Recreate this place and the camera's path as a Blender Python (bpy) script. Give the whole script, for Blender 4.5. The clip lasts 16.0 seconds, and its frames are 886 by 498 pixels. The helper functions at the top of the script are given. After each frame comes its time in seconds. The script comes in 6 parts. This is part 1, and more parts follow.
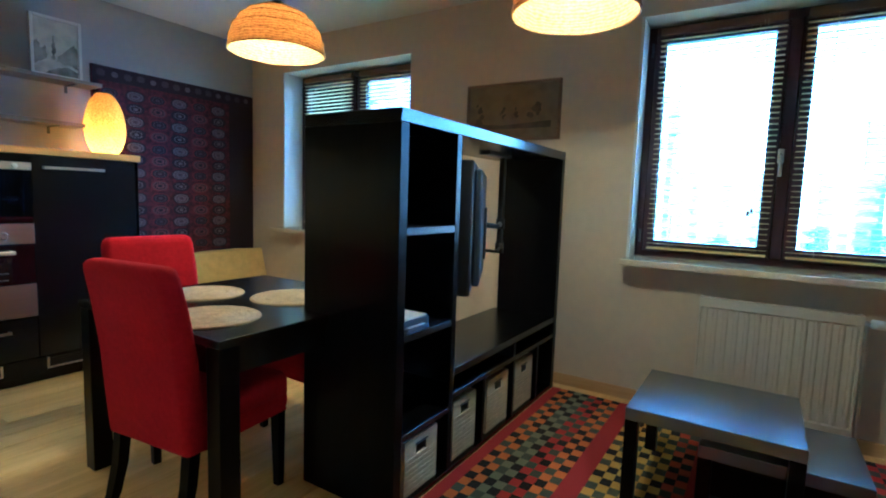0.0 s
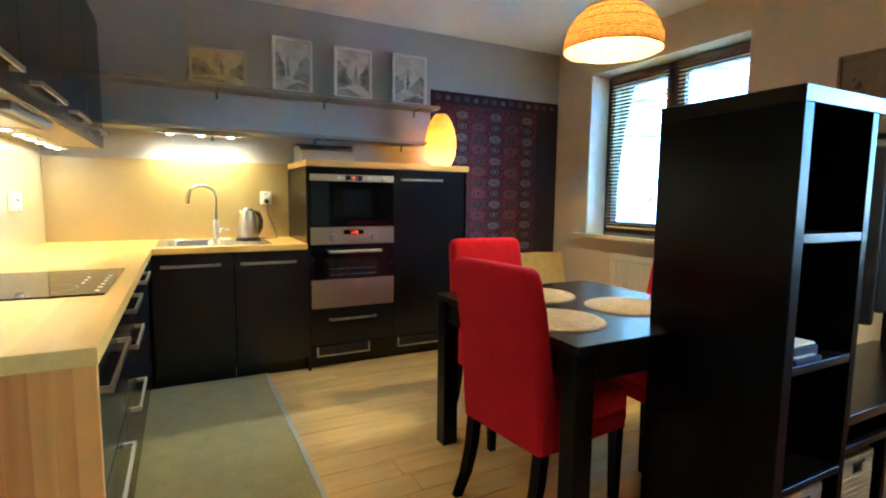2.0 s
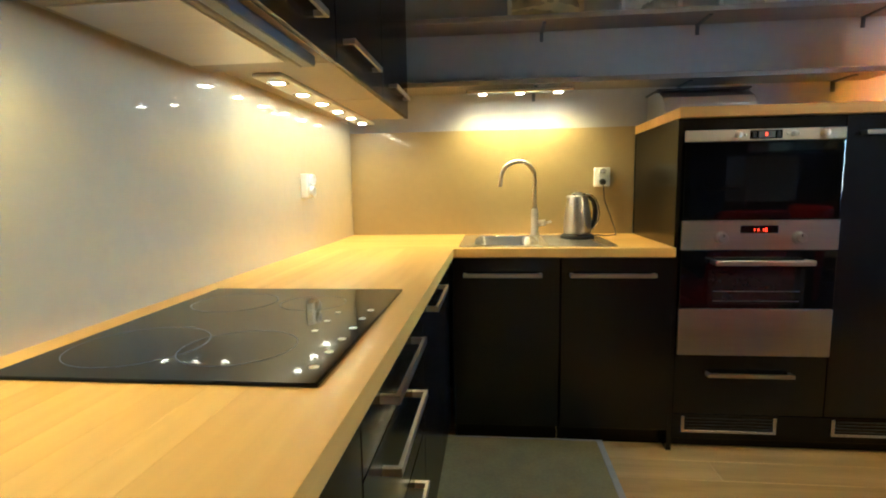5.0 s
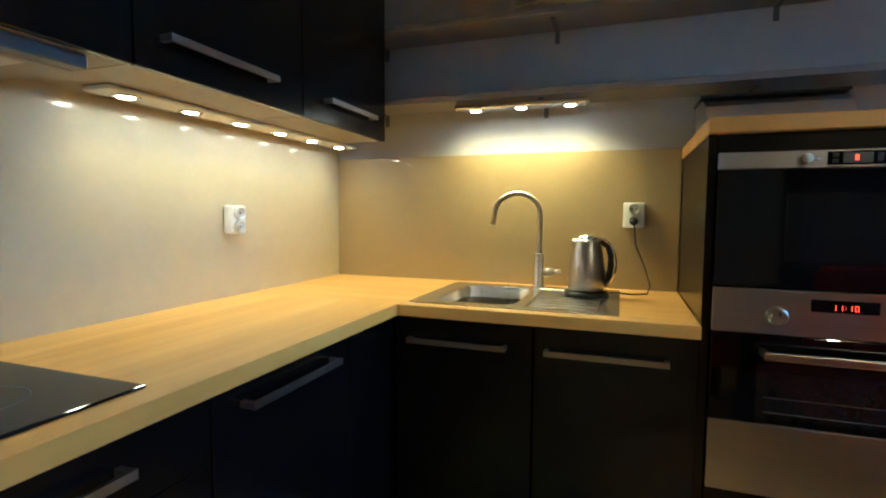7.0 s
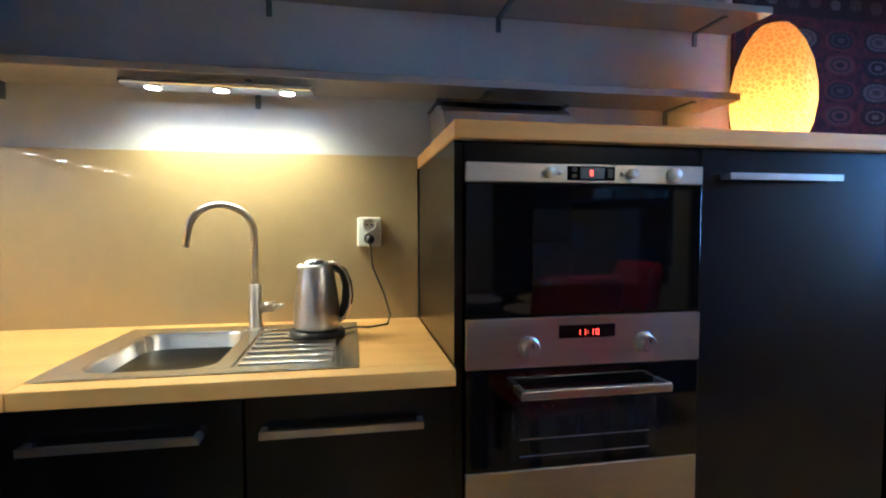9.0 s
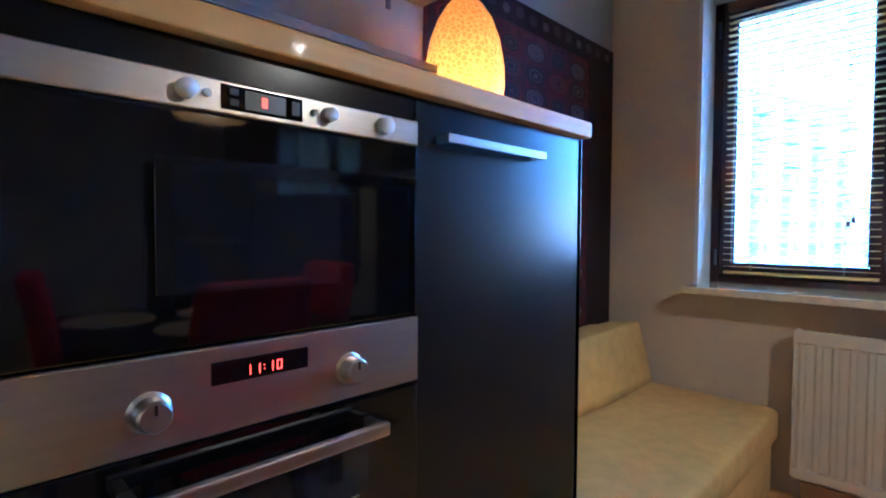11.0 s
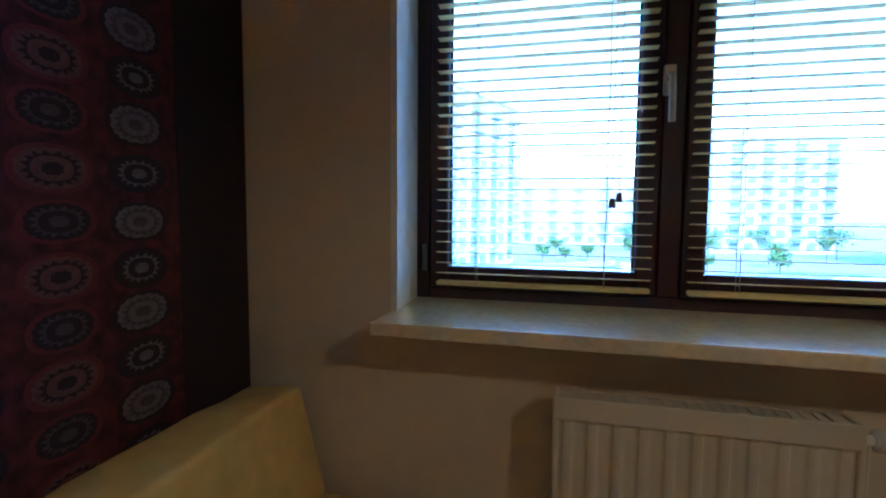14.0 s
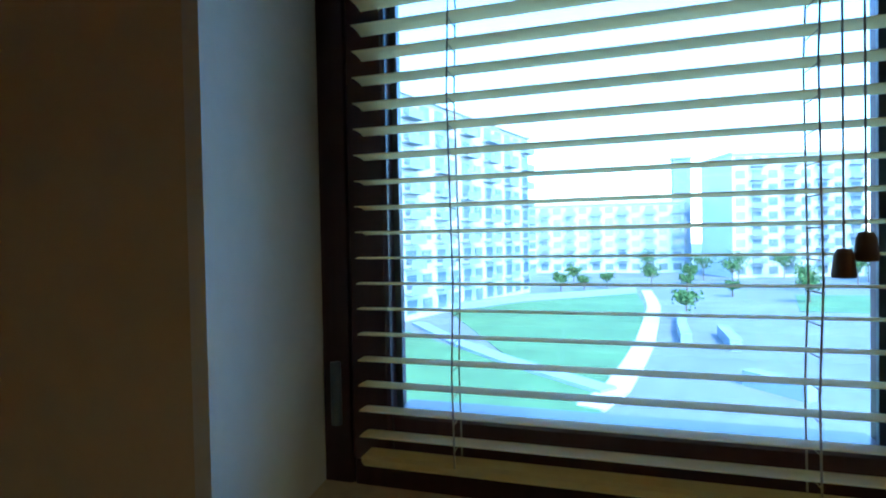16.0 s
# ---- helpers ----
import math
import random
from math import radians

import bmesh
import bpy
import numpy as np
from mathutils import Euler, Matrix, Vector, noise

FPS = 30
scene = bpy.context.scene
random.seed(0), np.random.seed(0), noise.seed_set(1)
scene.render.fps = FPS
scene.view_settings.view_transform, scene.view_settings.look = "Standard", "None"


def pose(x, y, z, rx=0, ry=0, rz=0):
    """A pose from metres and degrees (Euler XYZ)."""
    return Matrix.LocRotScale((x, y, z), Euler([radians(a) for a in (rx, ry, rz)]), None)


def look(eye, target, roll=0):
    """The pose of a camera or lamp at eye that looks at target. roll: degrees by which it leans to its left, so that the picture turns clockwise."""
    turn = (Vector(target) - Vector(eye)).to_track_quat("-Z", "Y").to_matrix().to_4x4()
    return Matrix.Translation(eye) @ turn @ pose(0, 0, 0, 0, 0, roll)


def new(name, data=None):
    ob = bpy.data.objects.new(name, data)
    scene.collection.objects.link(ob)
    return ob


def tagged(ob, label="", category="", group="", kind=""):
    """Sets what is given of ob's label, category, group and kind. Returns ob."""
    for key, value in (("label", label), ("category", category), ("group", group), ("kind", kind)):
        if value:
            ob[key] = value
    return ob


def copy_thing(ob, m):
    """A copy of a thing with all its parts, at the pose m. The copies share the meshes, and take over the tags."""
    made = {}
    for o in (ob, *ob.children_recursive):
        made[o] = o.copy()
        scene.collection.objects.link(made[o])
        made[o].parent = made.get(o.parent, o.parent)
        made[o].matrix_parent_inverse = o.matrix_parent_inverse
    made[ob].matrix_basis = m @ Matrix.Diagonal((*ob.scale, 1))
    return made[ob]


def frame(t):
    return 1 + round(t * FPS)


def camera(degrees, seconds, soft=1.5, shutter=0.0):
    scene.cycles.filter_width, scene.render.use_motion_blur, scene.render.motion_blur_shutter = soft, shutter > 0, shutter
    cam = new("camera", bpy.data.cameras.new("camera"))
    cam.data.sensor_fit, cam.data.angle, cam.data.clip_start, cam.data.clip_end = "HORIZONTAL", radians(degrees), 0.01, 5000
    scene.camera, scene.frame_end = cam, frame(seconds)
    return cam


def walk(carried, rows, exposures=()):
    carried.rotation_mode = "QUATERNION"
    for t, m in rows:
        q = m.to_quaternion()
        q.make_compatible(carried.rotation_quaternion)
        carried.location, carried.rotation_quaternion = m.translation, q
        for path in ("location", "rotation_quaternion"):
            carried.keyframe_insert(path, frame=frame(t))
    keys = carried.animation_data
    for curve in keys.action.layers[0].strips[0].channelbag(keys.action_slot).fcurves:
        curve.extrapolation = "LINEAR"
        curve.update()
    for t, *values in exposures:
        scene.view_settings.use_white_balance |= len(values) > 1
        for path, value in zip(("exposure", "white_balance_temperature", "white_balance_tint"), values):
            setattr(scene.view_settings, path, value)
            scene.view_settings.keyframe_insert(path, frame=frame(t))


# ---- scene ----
cam = camera(82.8, 16.0, 2.0)
# seconds, eye, target, lean
PATH = [
    (0, (0.924, -4.27, 1.217), (2.605, -3.205, 1.014), 1.9),
    (0.5, (0.949, -4.157, 1.212), (2.484, -2.892, 1.004), 1.6),
    (1, (0.923, -4.094, 1.212), (2.261, -2.623, 0.996), 1.0),
    (1.5, (0.82, -4.061, 1.202), (1.961, -2.432, 0.991), 0.8),
    (2, (0.786, -3.998, 1.197), (1.703, -2.232, 0.992), 0.7),
    (2.5, (0.775, -3.885, 1.173), (1.433, -2.007, 0.968), 0.2),
    (3, (0.764, -3.736, 1.162), (1.198, -1.797, 0.931), -0.0),
    (3.5, (0.74, -3.505, 1.152), (0.985, -1.537, 0.895), -0.1),
    (4, (0.746, -3.283, 1.168), (0.84, -1.307, 0.874), 0.0),
    (4.5, (0.74, -2.992, 1.131), (0.698, -1.011, 0.859), -0.6),
    (7, (1.308, -2.137, 1.175), (0.637, -0.258, 1.036), 0.4),
    (7.5, (1.344, -2.037, 1.181), (0.811, -0.112, 1.077), 0.5),
    (8, (1.335, -1.979, 1.184), (1.049, -0.001, 1.096), 0.5),
    (8.5, (1.294, -1.87, 1.198), (1.323, 0.127, 1.105), 0.1),
    (9, (1.29, -1.73, 1.201), (1.647, 0.235, 1.103), -0.0),
    (9.5, (1.32, -1.537, 1.194), (2.032, 0.329, 1.099), 0.1),
    (10, (1.372, -1.46, 1.172), (2.317, 0.302, 1.102), 0.2),
    (12.5, (2.029, -0.993, 1.132), (3.925, -0.374, 0.977), 0.8),
    (13, (2.322, -0.89, 1.136), (4.271, -0.475, 0.958), 0.9),
    (13.5, (2.612, -0.865, 1.141), (4.57, -0.502, 0.965), 1.0),
    (14, (2.862, -0.91, 1.167), (4.794, -0.418, 1.006), 0.4),
    (14.5, (3.128, -0.882, 1.176), (5.059, -0.376, 1.052), 0.1),
    (15, (3.38, -0.842, 1.173), (5.315, -0.343, 1.092), 1.1),
    (15.5, (3.606, -0.789, 1.19), (5.542, -0.289, 1.144), 0.7),
    (16, (3.751, -0.792, 1.213), (5.672, -0.237, 1.174), -1.1),
]


EXPOSURES = [(0, 5.75, 4120, 1), (1.5, 6.45, 4560, 3), (3, 5.85, 5000, 4), (4, 5.8, 5150, 4), (4.7, 5.7, 5150, 4), (7, 5.05, 4650, 5), (8.5, 5.2, 4400, 10), (9.3, 5.65, 4050, 18), (10, 6.0, 4000, 23), (12.5, 4.6, 4350, 18), (13, 4.45, 4480, 18), (14, 4.4, 4640, 16), (15, 4.25, 4950, 5), (15.5, 3.85, 5000, 4), (16, 3.5, 5100, 2)]
walk(cam, [(t, look(eye, target, roll)) for t, eye, target, roll in PATH], EXPOSURES)

# ---- world and large lights ----
world = bpy.data.worlds.new("sky")
scene.world = world
world.use_nodes = True
wn = world.node_tree.nodes
sky = wn.new("ShaderNodeTexSky")
sky.sky_type, sky.sun_disc = "NISHITA", False
sky.sun_elevation, sky.sun_rotation = radians(48), radians(238)
sky.air_density, sky.dust_density, sky.ozone_density = 1.0, 0.1, 6.0
wn["Background"].inputs["Strength"].default_value = 0.15
world.node_tree.links.new(sky.outputs["Color"], wn["Background"].inputs["Color"])

sun = new("sun", bpy.data.lights.new("sun", "SUN"))
sun.data.energy, sun.data.angle, sun.data.color = 0.9, radians(12), (1.0, 0.96, 0.9)
sun.matrix_world = look((0, 0, 30), (0 + math.sin(radians(238)) * -20, math.cos(radians(238)) * -20, 30 - 22))


def bulb(name, place, watts, colour, size=0.03, spot=0, target=None):
    lamp = bpy.data.lights.new(name, "SPOT" if spot else "POINT")
    lamp.energy, lamp.color, lamp.shadow_soft_size = watts, colour, size
    ob = new(name, lamp)
    if spot:
        lamp.spot_size, lamp.spot_blend = radians(spot), 0.7
        ob.matrix_world = look(place, target)
    else:
        ob.location = place
    return ob


WARM = (1.0, 0.76, 0.36)
SPOT = (1.0, 0.735, 0.27)
UNDER_Y = [-2.38, -2.17, -1.99, -1.2, -1.0, -0.8, -0.6, -0.4, -0.2]
for y in UNDER_Y:
    bulb("cabinet_spot_light", (0.13, y, 1.452), 0.13 if y < -1.5 else 0.078, SPOT, 0.03, 128, (0.2, y, 0))
for x in (0.735, 0.92, 1.105):
    bulb("shelf_spot_light", (x, -0.15, 1.582), 0.32, SPOT, 0.03, 150, (x, -0.13, 0))
bulb("pendant_bulb_light", (2.70, -2.10, 1.990), 0.64, WARM, 0.03)
bulb("pendant_bulb_light", (2.86, -3.60, 1.990), 0.42, WARM, 0.03)
bulb("vase_lamp_light", (2.725, -0.2, 1.560), 0.046, (1.0, 0.86, 0.45), 0.02)


# ---- materials ----
def material(name, colour, rough=0.5, metal=0.0, vary=0.0, scale=8.0, bump=0.0, bump_scale=60.0, stretch=(1, 1, 1), coat=0.0, sheen=0.0, spec=0.5):
    """A principled surface whose colour wanders at two scales, with fine relief."""
    mat = bpy.data.materials.new(name)
    mat.use_nodes = True
    n, l = mat.node_tree.nodes, mat.node_tree.links
    b = n["Principled BSDF"]
    b.inputs["Base Color"].default_value = (*colour, 1)
    b.inputs["Roughness"].default_value, b.inputs["Metallic"].default_value = rough, metal
    b.inputs["Coat Weight"].default_value, b.inputs["Sheen Weight"].default_value = coat, sheen
    b.inputs["Coat Roughness"].default_value = 0.015
    b.inputs["Specular IOR Level"].default_value = spec
    geo = n.new("ShaderNodeTexCoord")
    m = n.new("ShaderNodeMapping")
    m.inputs["Scale"].default_value = stretch
    l.new(geo.outputs["Object"], m.inputs["Vector"])
    if vary:
        a, c = n.new("ShaderNodeTexNoise"), n.new("ShaderNodeTexNoise")
        a.inputs["Scale"].default_value, c.inputs["Scale"].default_value = scale, scale * 9
        a.inputs["Detail"].default_value = c.inputs["Detail"].default_value = 4
        l.new(m.outputs["Vector"], a.inputs["Vector"])
        l.new(m.outputs["Vector"], c.inputs["Vector"])
        add = n.new("ShaderNodeMath")
        l.new(a.outputs["Fac"], add.inputs[0])
        l.new(c.outputs["Fac"], add.inputs[1])
        ramp = n.new("ShaderNodeMapRange")
        ramp.inputs["From Min"].default_value, ramp.inputs["From Max"].default_value = 0.65, 1.35
        ramp.inputs["To Min"].default_value, ramp.inputs["To Max"].default_value = 1 - vary, 1 + vary
        l.new(add.outputs[0], ramp.inputs["Value"])
        mul = n.new("ShaderNodeVectorMath")
        mul.operation = "SCALE"
        mul.inputs[0].default_value = colour
        l.new(ramp.outputs[0], mul.inputs["Scale"])
        l.new(mul.outputs[0], b.inputs["Base Color"])
        rr = n.new("ShaderNodeMapRange")
        rr.inputs["To Min"].default_value, rr.inputs["To Max"].default_value = rough * 0.85, min(1, rough * 1.15)
        l.new(a.outputs["Fac"], rr.inputs["Value"])
        l.new(rr.outputs[0], b.inputs["Roughness"])
    if bump:
        t, bm_ = n.new("ShaderNodeTexNoise"), n.new("ShaderNodeBump")
        t.inputs["Scale"].default_value, t.inputs["Detail"].default_value = bump_scale, 5
        bm_.inputs["Strength"].default_value, bm_.inputs["Distance"].default_value = bump, 0.003
        l.new(m.outputs["Vector"], t.inputs["Vector"])
        l.new(t.outputs["Fac"], bm_.inputs["Height"])
        l.new(bm_.outputs["Normal"], b.inputs["Normal"])
    return mat


def glow(name, colour, strength):
    mat = bpy.data.materials.new(name)
    mat.use_nodes = True
    b = mat.node_tree.nodes["Principled BSDF"]
    b.inputs["Base Color"].default_value = (*colour, 1)
    b.inputs["Emission Color"].default_value, b.inputs["Emission Strength"].default_value = (*colour, 1), strength
    return mat


def timber(name, dark, light, along="X", rough=0.4, grain=3.0, per_piece=0.18, coat=0.0, spec=0.5):
    """Wood with long grain; each piece takes a shade of its own."""
    mat = bpy.data.materials.new(name)
    mat.use_nodes = True
    n, l = mat.node_tree.nodes, mat.node_tree.links
    b = n["Principled BSDF"]
    b.inputs["Roughness"].default_value, b.inputs["Coat Weight"].default_value = rough, coat
    b.inputs["Specular IOR Level"].default_value = spec
    tc, info, m = n.new("ShaderNodeTexCoord"), n.new("ShaderNodeObjectInfo"), n.new("ShaderNodeMapping")
    k = {"X": (1, 14, 14), "Y": (14, 1, 14), "Z": (14, 14, 1)}[along]
    m.inputs["Scale"].default_value = [grain * v * 0.5 for v in k]
    off = n.new("ShaderNodeVectorMath")
    off.operation = "ADD"
    seed = n.new("ShaderNodeVectorMath")
    seed.operation = "SCALE"
    seed.inputs[0].default_value = (13, 17, 19)
    l.new(info.outputs["Random"], seed.inputs["Scale"])
    l.new(tc.outputs["Object"], off.inputs[0])
    l.new(seed.outputs[0], off.inputs[1])
    l.new(off.outputs[0], m.inputs["Vector"])
    t, f = n.new("ShaderNodeTexNoise"), n.new("ShaderNodeTexNoise")
    t.inputs["Scale"].default_value, t.inputs["Detail"].default_value, t.inputs["Distortion"].default_value = 1.0, 6, 0.6
    f.inputs["Scale"].default_value, f.inputs["Detail"].default_value = 7.0, 3
    l.new(m.outputs["Vector"], t.inputs["Vector"])
    l.new(m.outputs["Vector"], f.inputs["Vector"])
    mix = n.new("ShaderNodeMath")
    mix.operation = "MULTIPLY_ADD"
    mix.inputs[1].default_value, mix.inputs[2].default_value = 0.35, -0.15
    l.new(f.outputs["Fac"], mix.inputs[0])
    s = n.new("ShaderNodeMath")
    l.new(t.outputs["Fac"], s.inputs[0])
    l.new(mix.outputs[0], s.inputs[1])
    r = n.new("ShaderNodeMath")
    r.operation = "MULTIPLY_ADD"
    r.inputs[1].default_value, r.inputs[2].default_value = per_piece * 2, -per_piece
    l.new(info.outputs["Random"], r.inputs[0])
    s2 = n.new("ShaderNodeMath")
    l.new(s.outputs[0], s2.inputs[0])
    l.new(r.outputs[0], s2.inputs[1])
    c = n.new("ShaderNodeValToRGB")
    c.color_ramp.elements[0].position, c.color_ramp.elements[1].position = 0.3, 0.72
    c.color_ramp.elements[0].color, c.color_ramp.elements[1].color = (*dark, 1), (*light, 1)
    l.new(s2.outputs[0], c.inputs["Fac"])
    l.new(c.outputs["Color"], b.inputs["Base Color"])
    bp = n.new("ShaderNodeBump")
    bp.inputs["Strength"].default_value, bp.inputs["Distance"].default_value = 0.15, 0.001
    l.new(t.outputs["Fac"], bp.inputs["Height"])
    l.new(bp.outputs["Normal"], b.inputs["Normal"])
    return mat


WALL_GREY = material("grey wall paint", (0.42, 0.41, 0.395), 0.85, vary=0.05, scale=2, bump=0.12, bump_scale=180)
WALL_CREAM = material("cream wall paint", (0.62, 0.52, 0.375), 0.85, vary=0.05, scale=2, bump=0.12, bump_scale=180)
CEILING = material("ceiling paint", (0.78, 0.78, 0.76), 0.9, vary=0.03, scale=1.5, bump=0.08, bump_scale=150)
REVEAL = material("white reveal plaster", (0.72, 0.72, 0.70), 0.8, vary=0.04, scale=5, bump=0.1, bump_scale=120)
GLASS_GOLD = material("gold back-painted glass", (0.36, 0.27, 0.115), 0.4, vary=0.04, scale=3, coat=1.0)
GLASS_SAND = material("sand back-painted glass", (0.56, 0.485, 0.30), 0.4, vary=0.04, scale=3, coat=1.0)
OAK = timber("oak floor", (0.62, 0.36, 0.085), (0.82, 0.53, 0.165), "X", 0.36, 2.0, 0.07, 0.05)
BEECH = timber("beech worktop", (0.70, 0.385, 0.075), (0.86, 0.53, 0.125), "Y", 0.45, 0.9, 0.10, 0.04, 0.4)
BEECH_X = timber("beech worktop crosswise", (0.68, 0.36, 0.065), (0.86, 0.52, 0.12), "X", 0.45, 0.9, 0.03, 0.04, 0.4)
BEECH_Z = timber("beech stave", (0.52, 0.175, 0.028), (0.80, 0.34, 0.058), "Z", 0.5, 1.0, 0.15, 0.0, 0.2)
PINE = timber("pine skirting", (0.50, 0.30, 0.11), (0.66, 0.43, 0.18), "Y", 0.45, 2, 0.05)
BLACK_WOOD = timber("black-brown veneer", (0.0018, 0.0018, 0.002), (0.0045, 0.004, 0.0045), "Z", 0.23, 2.5, 0.05, 0.0, 0.4)
BLACK_X = timber("black-brown veneer lengthwise", (0.0018, 0.0018, 0.002), (0.0045, 0.004, 0.0045), "X", 0.22, 2.5, 0.05, 0.0, 0.25)
BLACK_UNIT = timber("dull black-brown veneer", (0.0014, 0.0015, 0.002), (0.0034, 0.0034, 0.0042), "Z", 0.28, 2.5, 0.05, 0.0, 0.12)
BLACK_TABLE = timber("satin black-brown veneer", (0.0022, 0.002, 0.0022), (0.0055, 0.005, 0.005), "X", 0.26, 2.5, 0.05, 0.0, 0.65)
LAMINATE = material("underside laminate", (0.30, 0.26, 0.20), 0.5, vary=0.05, scale=6)
SHELF_GREY = material("grey-beige shelf laminate", (0.27, 0.24, 0.21), 0.45, vary=0.08, scale=4, stretch=(0.2, 3, 3))
STEEL = material("brushed steel", (0.54, 0.505, 0.46), 0.31, 1.0, vary=0.08, scale=14, bump=0.05, bump_scale=400, stretch=(0.05, 1, 1))
SINK_STEEL = material("polished sink steel", (0.75, 0.73, 0.70), 0.24, 1.0, vary=0.1, scale=10, stretch=(0.2, 1, 1))
CHROME = material("chrome", (0.75, 0.74, 0.72), 0.12, 1.0, vary=0.04, scale=10)
BLACK_GLASS = material("black glass", (0.004, 0.004, 0.005), 0.04, vary=0.1, scale=4, spec=0.25)
OVEN_GLASS = material("black oven glass", (0.003, 0.003, 0.0035), 0.045, vary=0.1, scale=4, spec=0.5)
BLACK_PLASTIC = material("black plastic", (0.015, 0.015, 0.016), 0.4, vary=0.1, scale=20, bump=0.05)
WHITE_PLASTIC = material("white plastic", (0.72, 0.72, 0.69), 0.35, vary=0.03, scale=20)
SLATE_PLASTIC = material("dark slate plastic", (0.028, 0.038, 0.05), 0.4, vary=0.08, scale=12)
GREY_PLASTIC = material("blue-grey plastic", (0.09, 0.11, 0.13), 0.35, vary=0.08, scale=12)
RED_CLOTH = material("red cotton cover", (0.52, 0.006, 0.012), 0.9, vary=0.16, scale=7, bump=0.35, bump_scale=350, spec=0.15)
SUEDE = material("ochre suede", (0.72, 0.51, 0.165), 0.9, vary=0.15, scale=1.8, bump=0.25, bump_scale=14, sheen=0.05, spec=0.2)
SEAGRASS = material("seagrass weave", (0.52, 0.38, 0.19), 0.8, vary=0.3, scale=25, bump=0.5, bump_scale=160)
PALE_BASKET = material("pale paper-rope basket", (0.55, 0.48, 0.36), 0.85, vary=0.22, scale=30, bump=0.6, bump_scale=130)
MAHOGANY = timber("dark mahogany frame", (0.024, 0.006, 0.011), (0.052, 0.015, 0.021), "Z", 0.35, 2.5, 0.03, 0.2)
SLAT = material("cream blind slat", (0.82, 0.69, 0.42), 0.45, vary=0.05, scale=12, stretch=(3, 0.4, 3))
sn_, sl_ = SLAT.node_tree.nodes, SLAT.node_tree.links
thin, both = sn_.new("ShaderNodeBsdfTranslucent"), sn_.new("ShaderNodeMixShader")
thin.inputs["Color"].default_value = (1.0, 0.90, 0.60, 1)
both.inputs[0].default_value = 0.8
sl_.new(sn_["Principled BSDF"].outputs[0], both.inputs[1])
sl_.new(thin.outputs[0], both.inputs[2])
sl_.new(both.outputs[0], sn_["Material Output"].inputs["Surface"])
BLIND_WOOD = timber("brown blind rail", (0.10, 0.05, 0.03), (0.17, 0.09, 0.05), "Y", 0.45, 2, 0.05)
CORD = material("blind cord", (0.42, 0.36, 0.28), 0.8, vary=0.1, scale=60)
MARBLE = material("beige marble sill", (0.70, 0.59, 0.40), 0.12, vary=0.18, scale=5, coat=0.5)
ENAMEL = material("cream radiator enamel", (0.62, 0.56, 0.44), 0.35, vary=0.03, scale=6)
MAT_FELT = material("grey-green woven mat", (0.37, 0.31, 0.115), 0.9, vary=0.16, scale=10, bump=0.5, bump_scale=300)
MAT_EDGE = material("pale mat binding", (0.52, 0.50, 0.44), 0.85, vary=0.1, scale=30, bump=0.4, bump_scale=200)
FRAME_WHITE = material("white picture frame", (0.66, 0.65, 0.60), 0.45, vary=0.06, scale=20)
FRAME_GOLD = material("dull gold picture frame", (0.50, 0.43, 0.27), 0.45, vary=0.1, scale=20)
FRAME_BROWN = timber("brown picture frame", (0.13, 0.08, 0.04), (0.22, 0.14, 0.08), "Y", 0.5, 3, 0.05)
LED_GLOW = glow("lit spot glass", (1.0, 0.85, 0.55), 3)
DIGIT_GLOW = glow("red display digits", (1.0, 0.05, 0.012), 0.09)
BULB_GLOW = glow("lit frosted bulb", (1.0, 0.82, 0.5), 2.2)
SOIL = material("grass lawn", (0.08, 0.16, 0.06), 0.95, vary=0.25, scale=0.3)
PAVING = material("pale paving", (0.135, 0.155, 0.165), 0.9, vary=0.22, scale=0.12)
RENDER_WHITE = material("pale facade plaster", (0.42, 0.455, 0.465), 0.9, vary=0.12, scale=0.3)
RENDER_GREY = material("grey facade plaster", (0.20, 0.25, 0.30), 0.9, vary=0.08, scale=0.3)
WINDOW_DARK = material("far window glass", (0.15, 0.19, 0.205), 0.1, vary=0.2, scale=0.4)
LEAF = material("foliage", (0.06, 0.12, 0.03), 0.8, vary=0.35, scale=1.2)
BARK = material("bark", (0.11, 0.08, 0.05), 0.9, vary=0.2, scale=4)

pane_mat = bpy.data.materials.new("window glass")
pane_mat.use_nodes = True
pn = pane_mat.node_tree.nodes
clear, shine, blend_ = pn.new("ShaderNodeBsdfTransparent"), pn.new("ShaderNodeBsdfGlossy"), pn.new("ShaderNodeMixShader")
clear.inputs["Color"].default_value = (0.93, 0.96, 0.96, 1)
shine.inputs["Roughness"].default_value = 0.02
fres = pn.new("ShaderNodeFresnel")
fres.inputs["IOR"].default_value = 1.45
for a, b in ((fres.outputs[0], blend_.inputs[0]), (clear.outputs[0], blend_.inputs[1]), (shine.outputs[0], blend_.inputs[2]), (blend_.outputs[0], pn["Material Output"].inputs["Surface"])):
    pane_mat.node_tree.links.new(a, b)


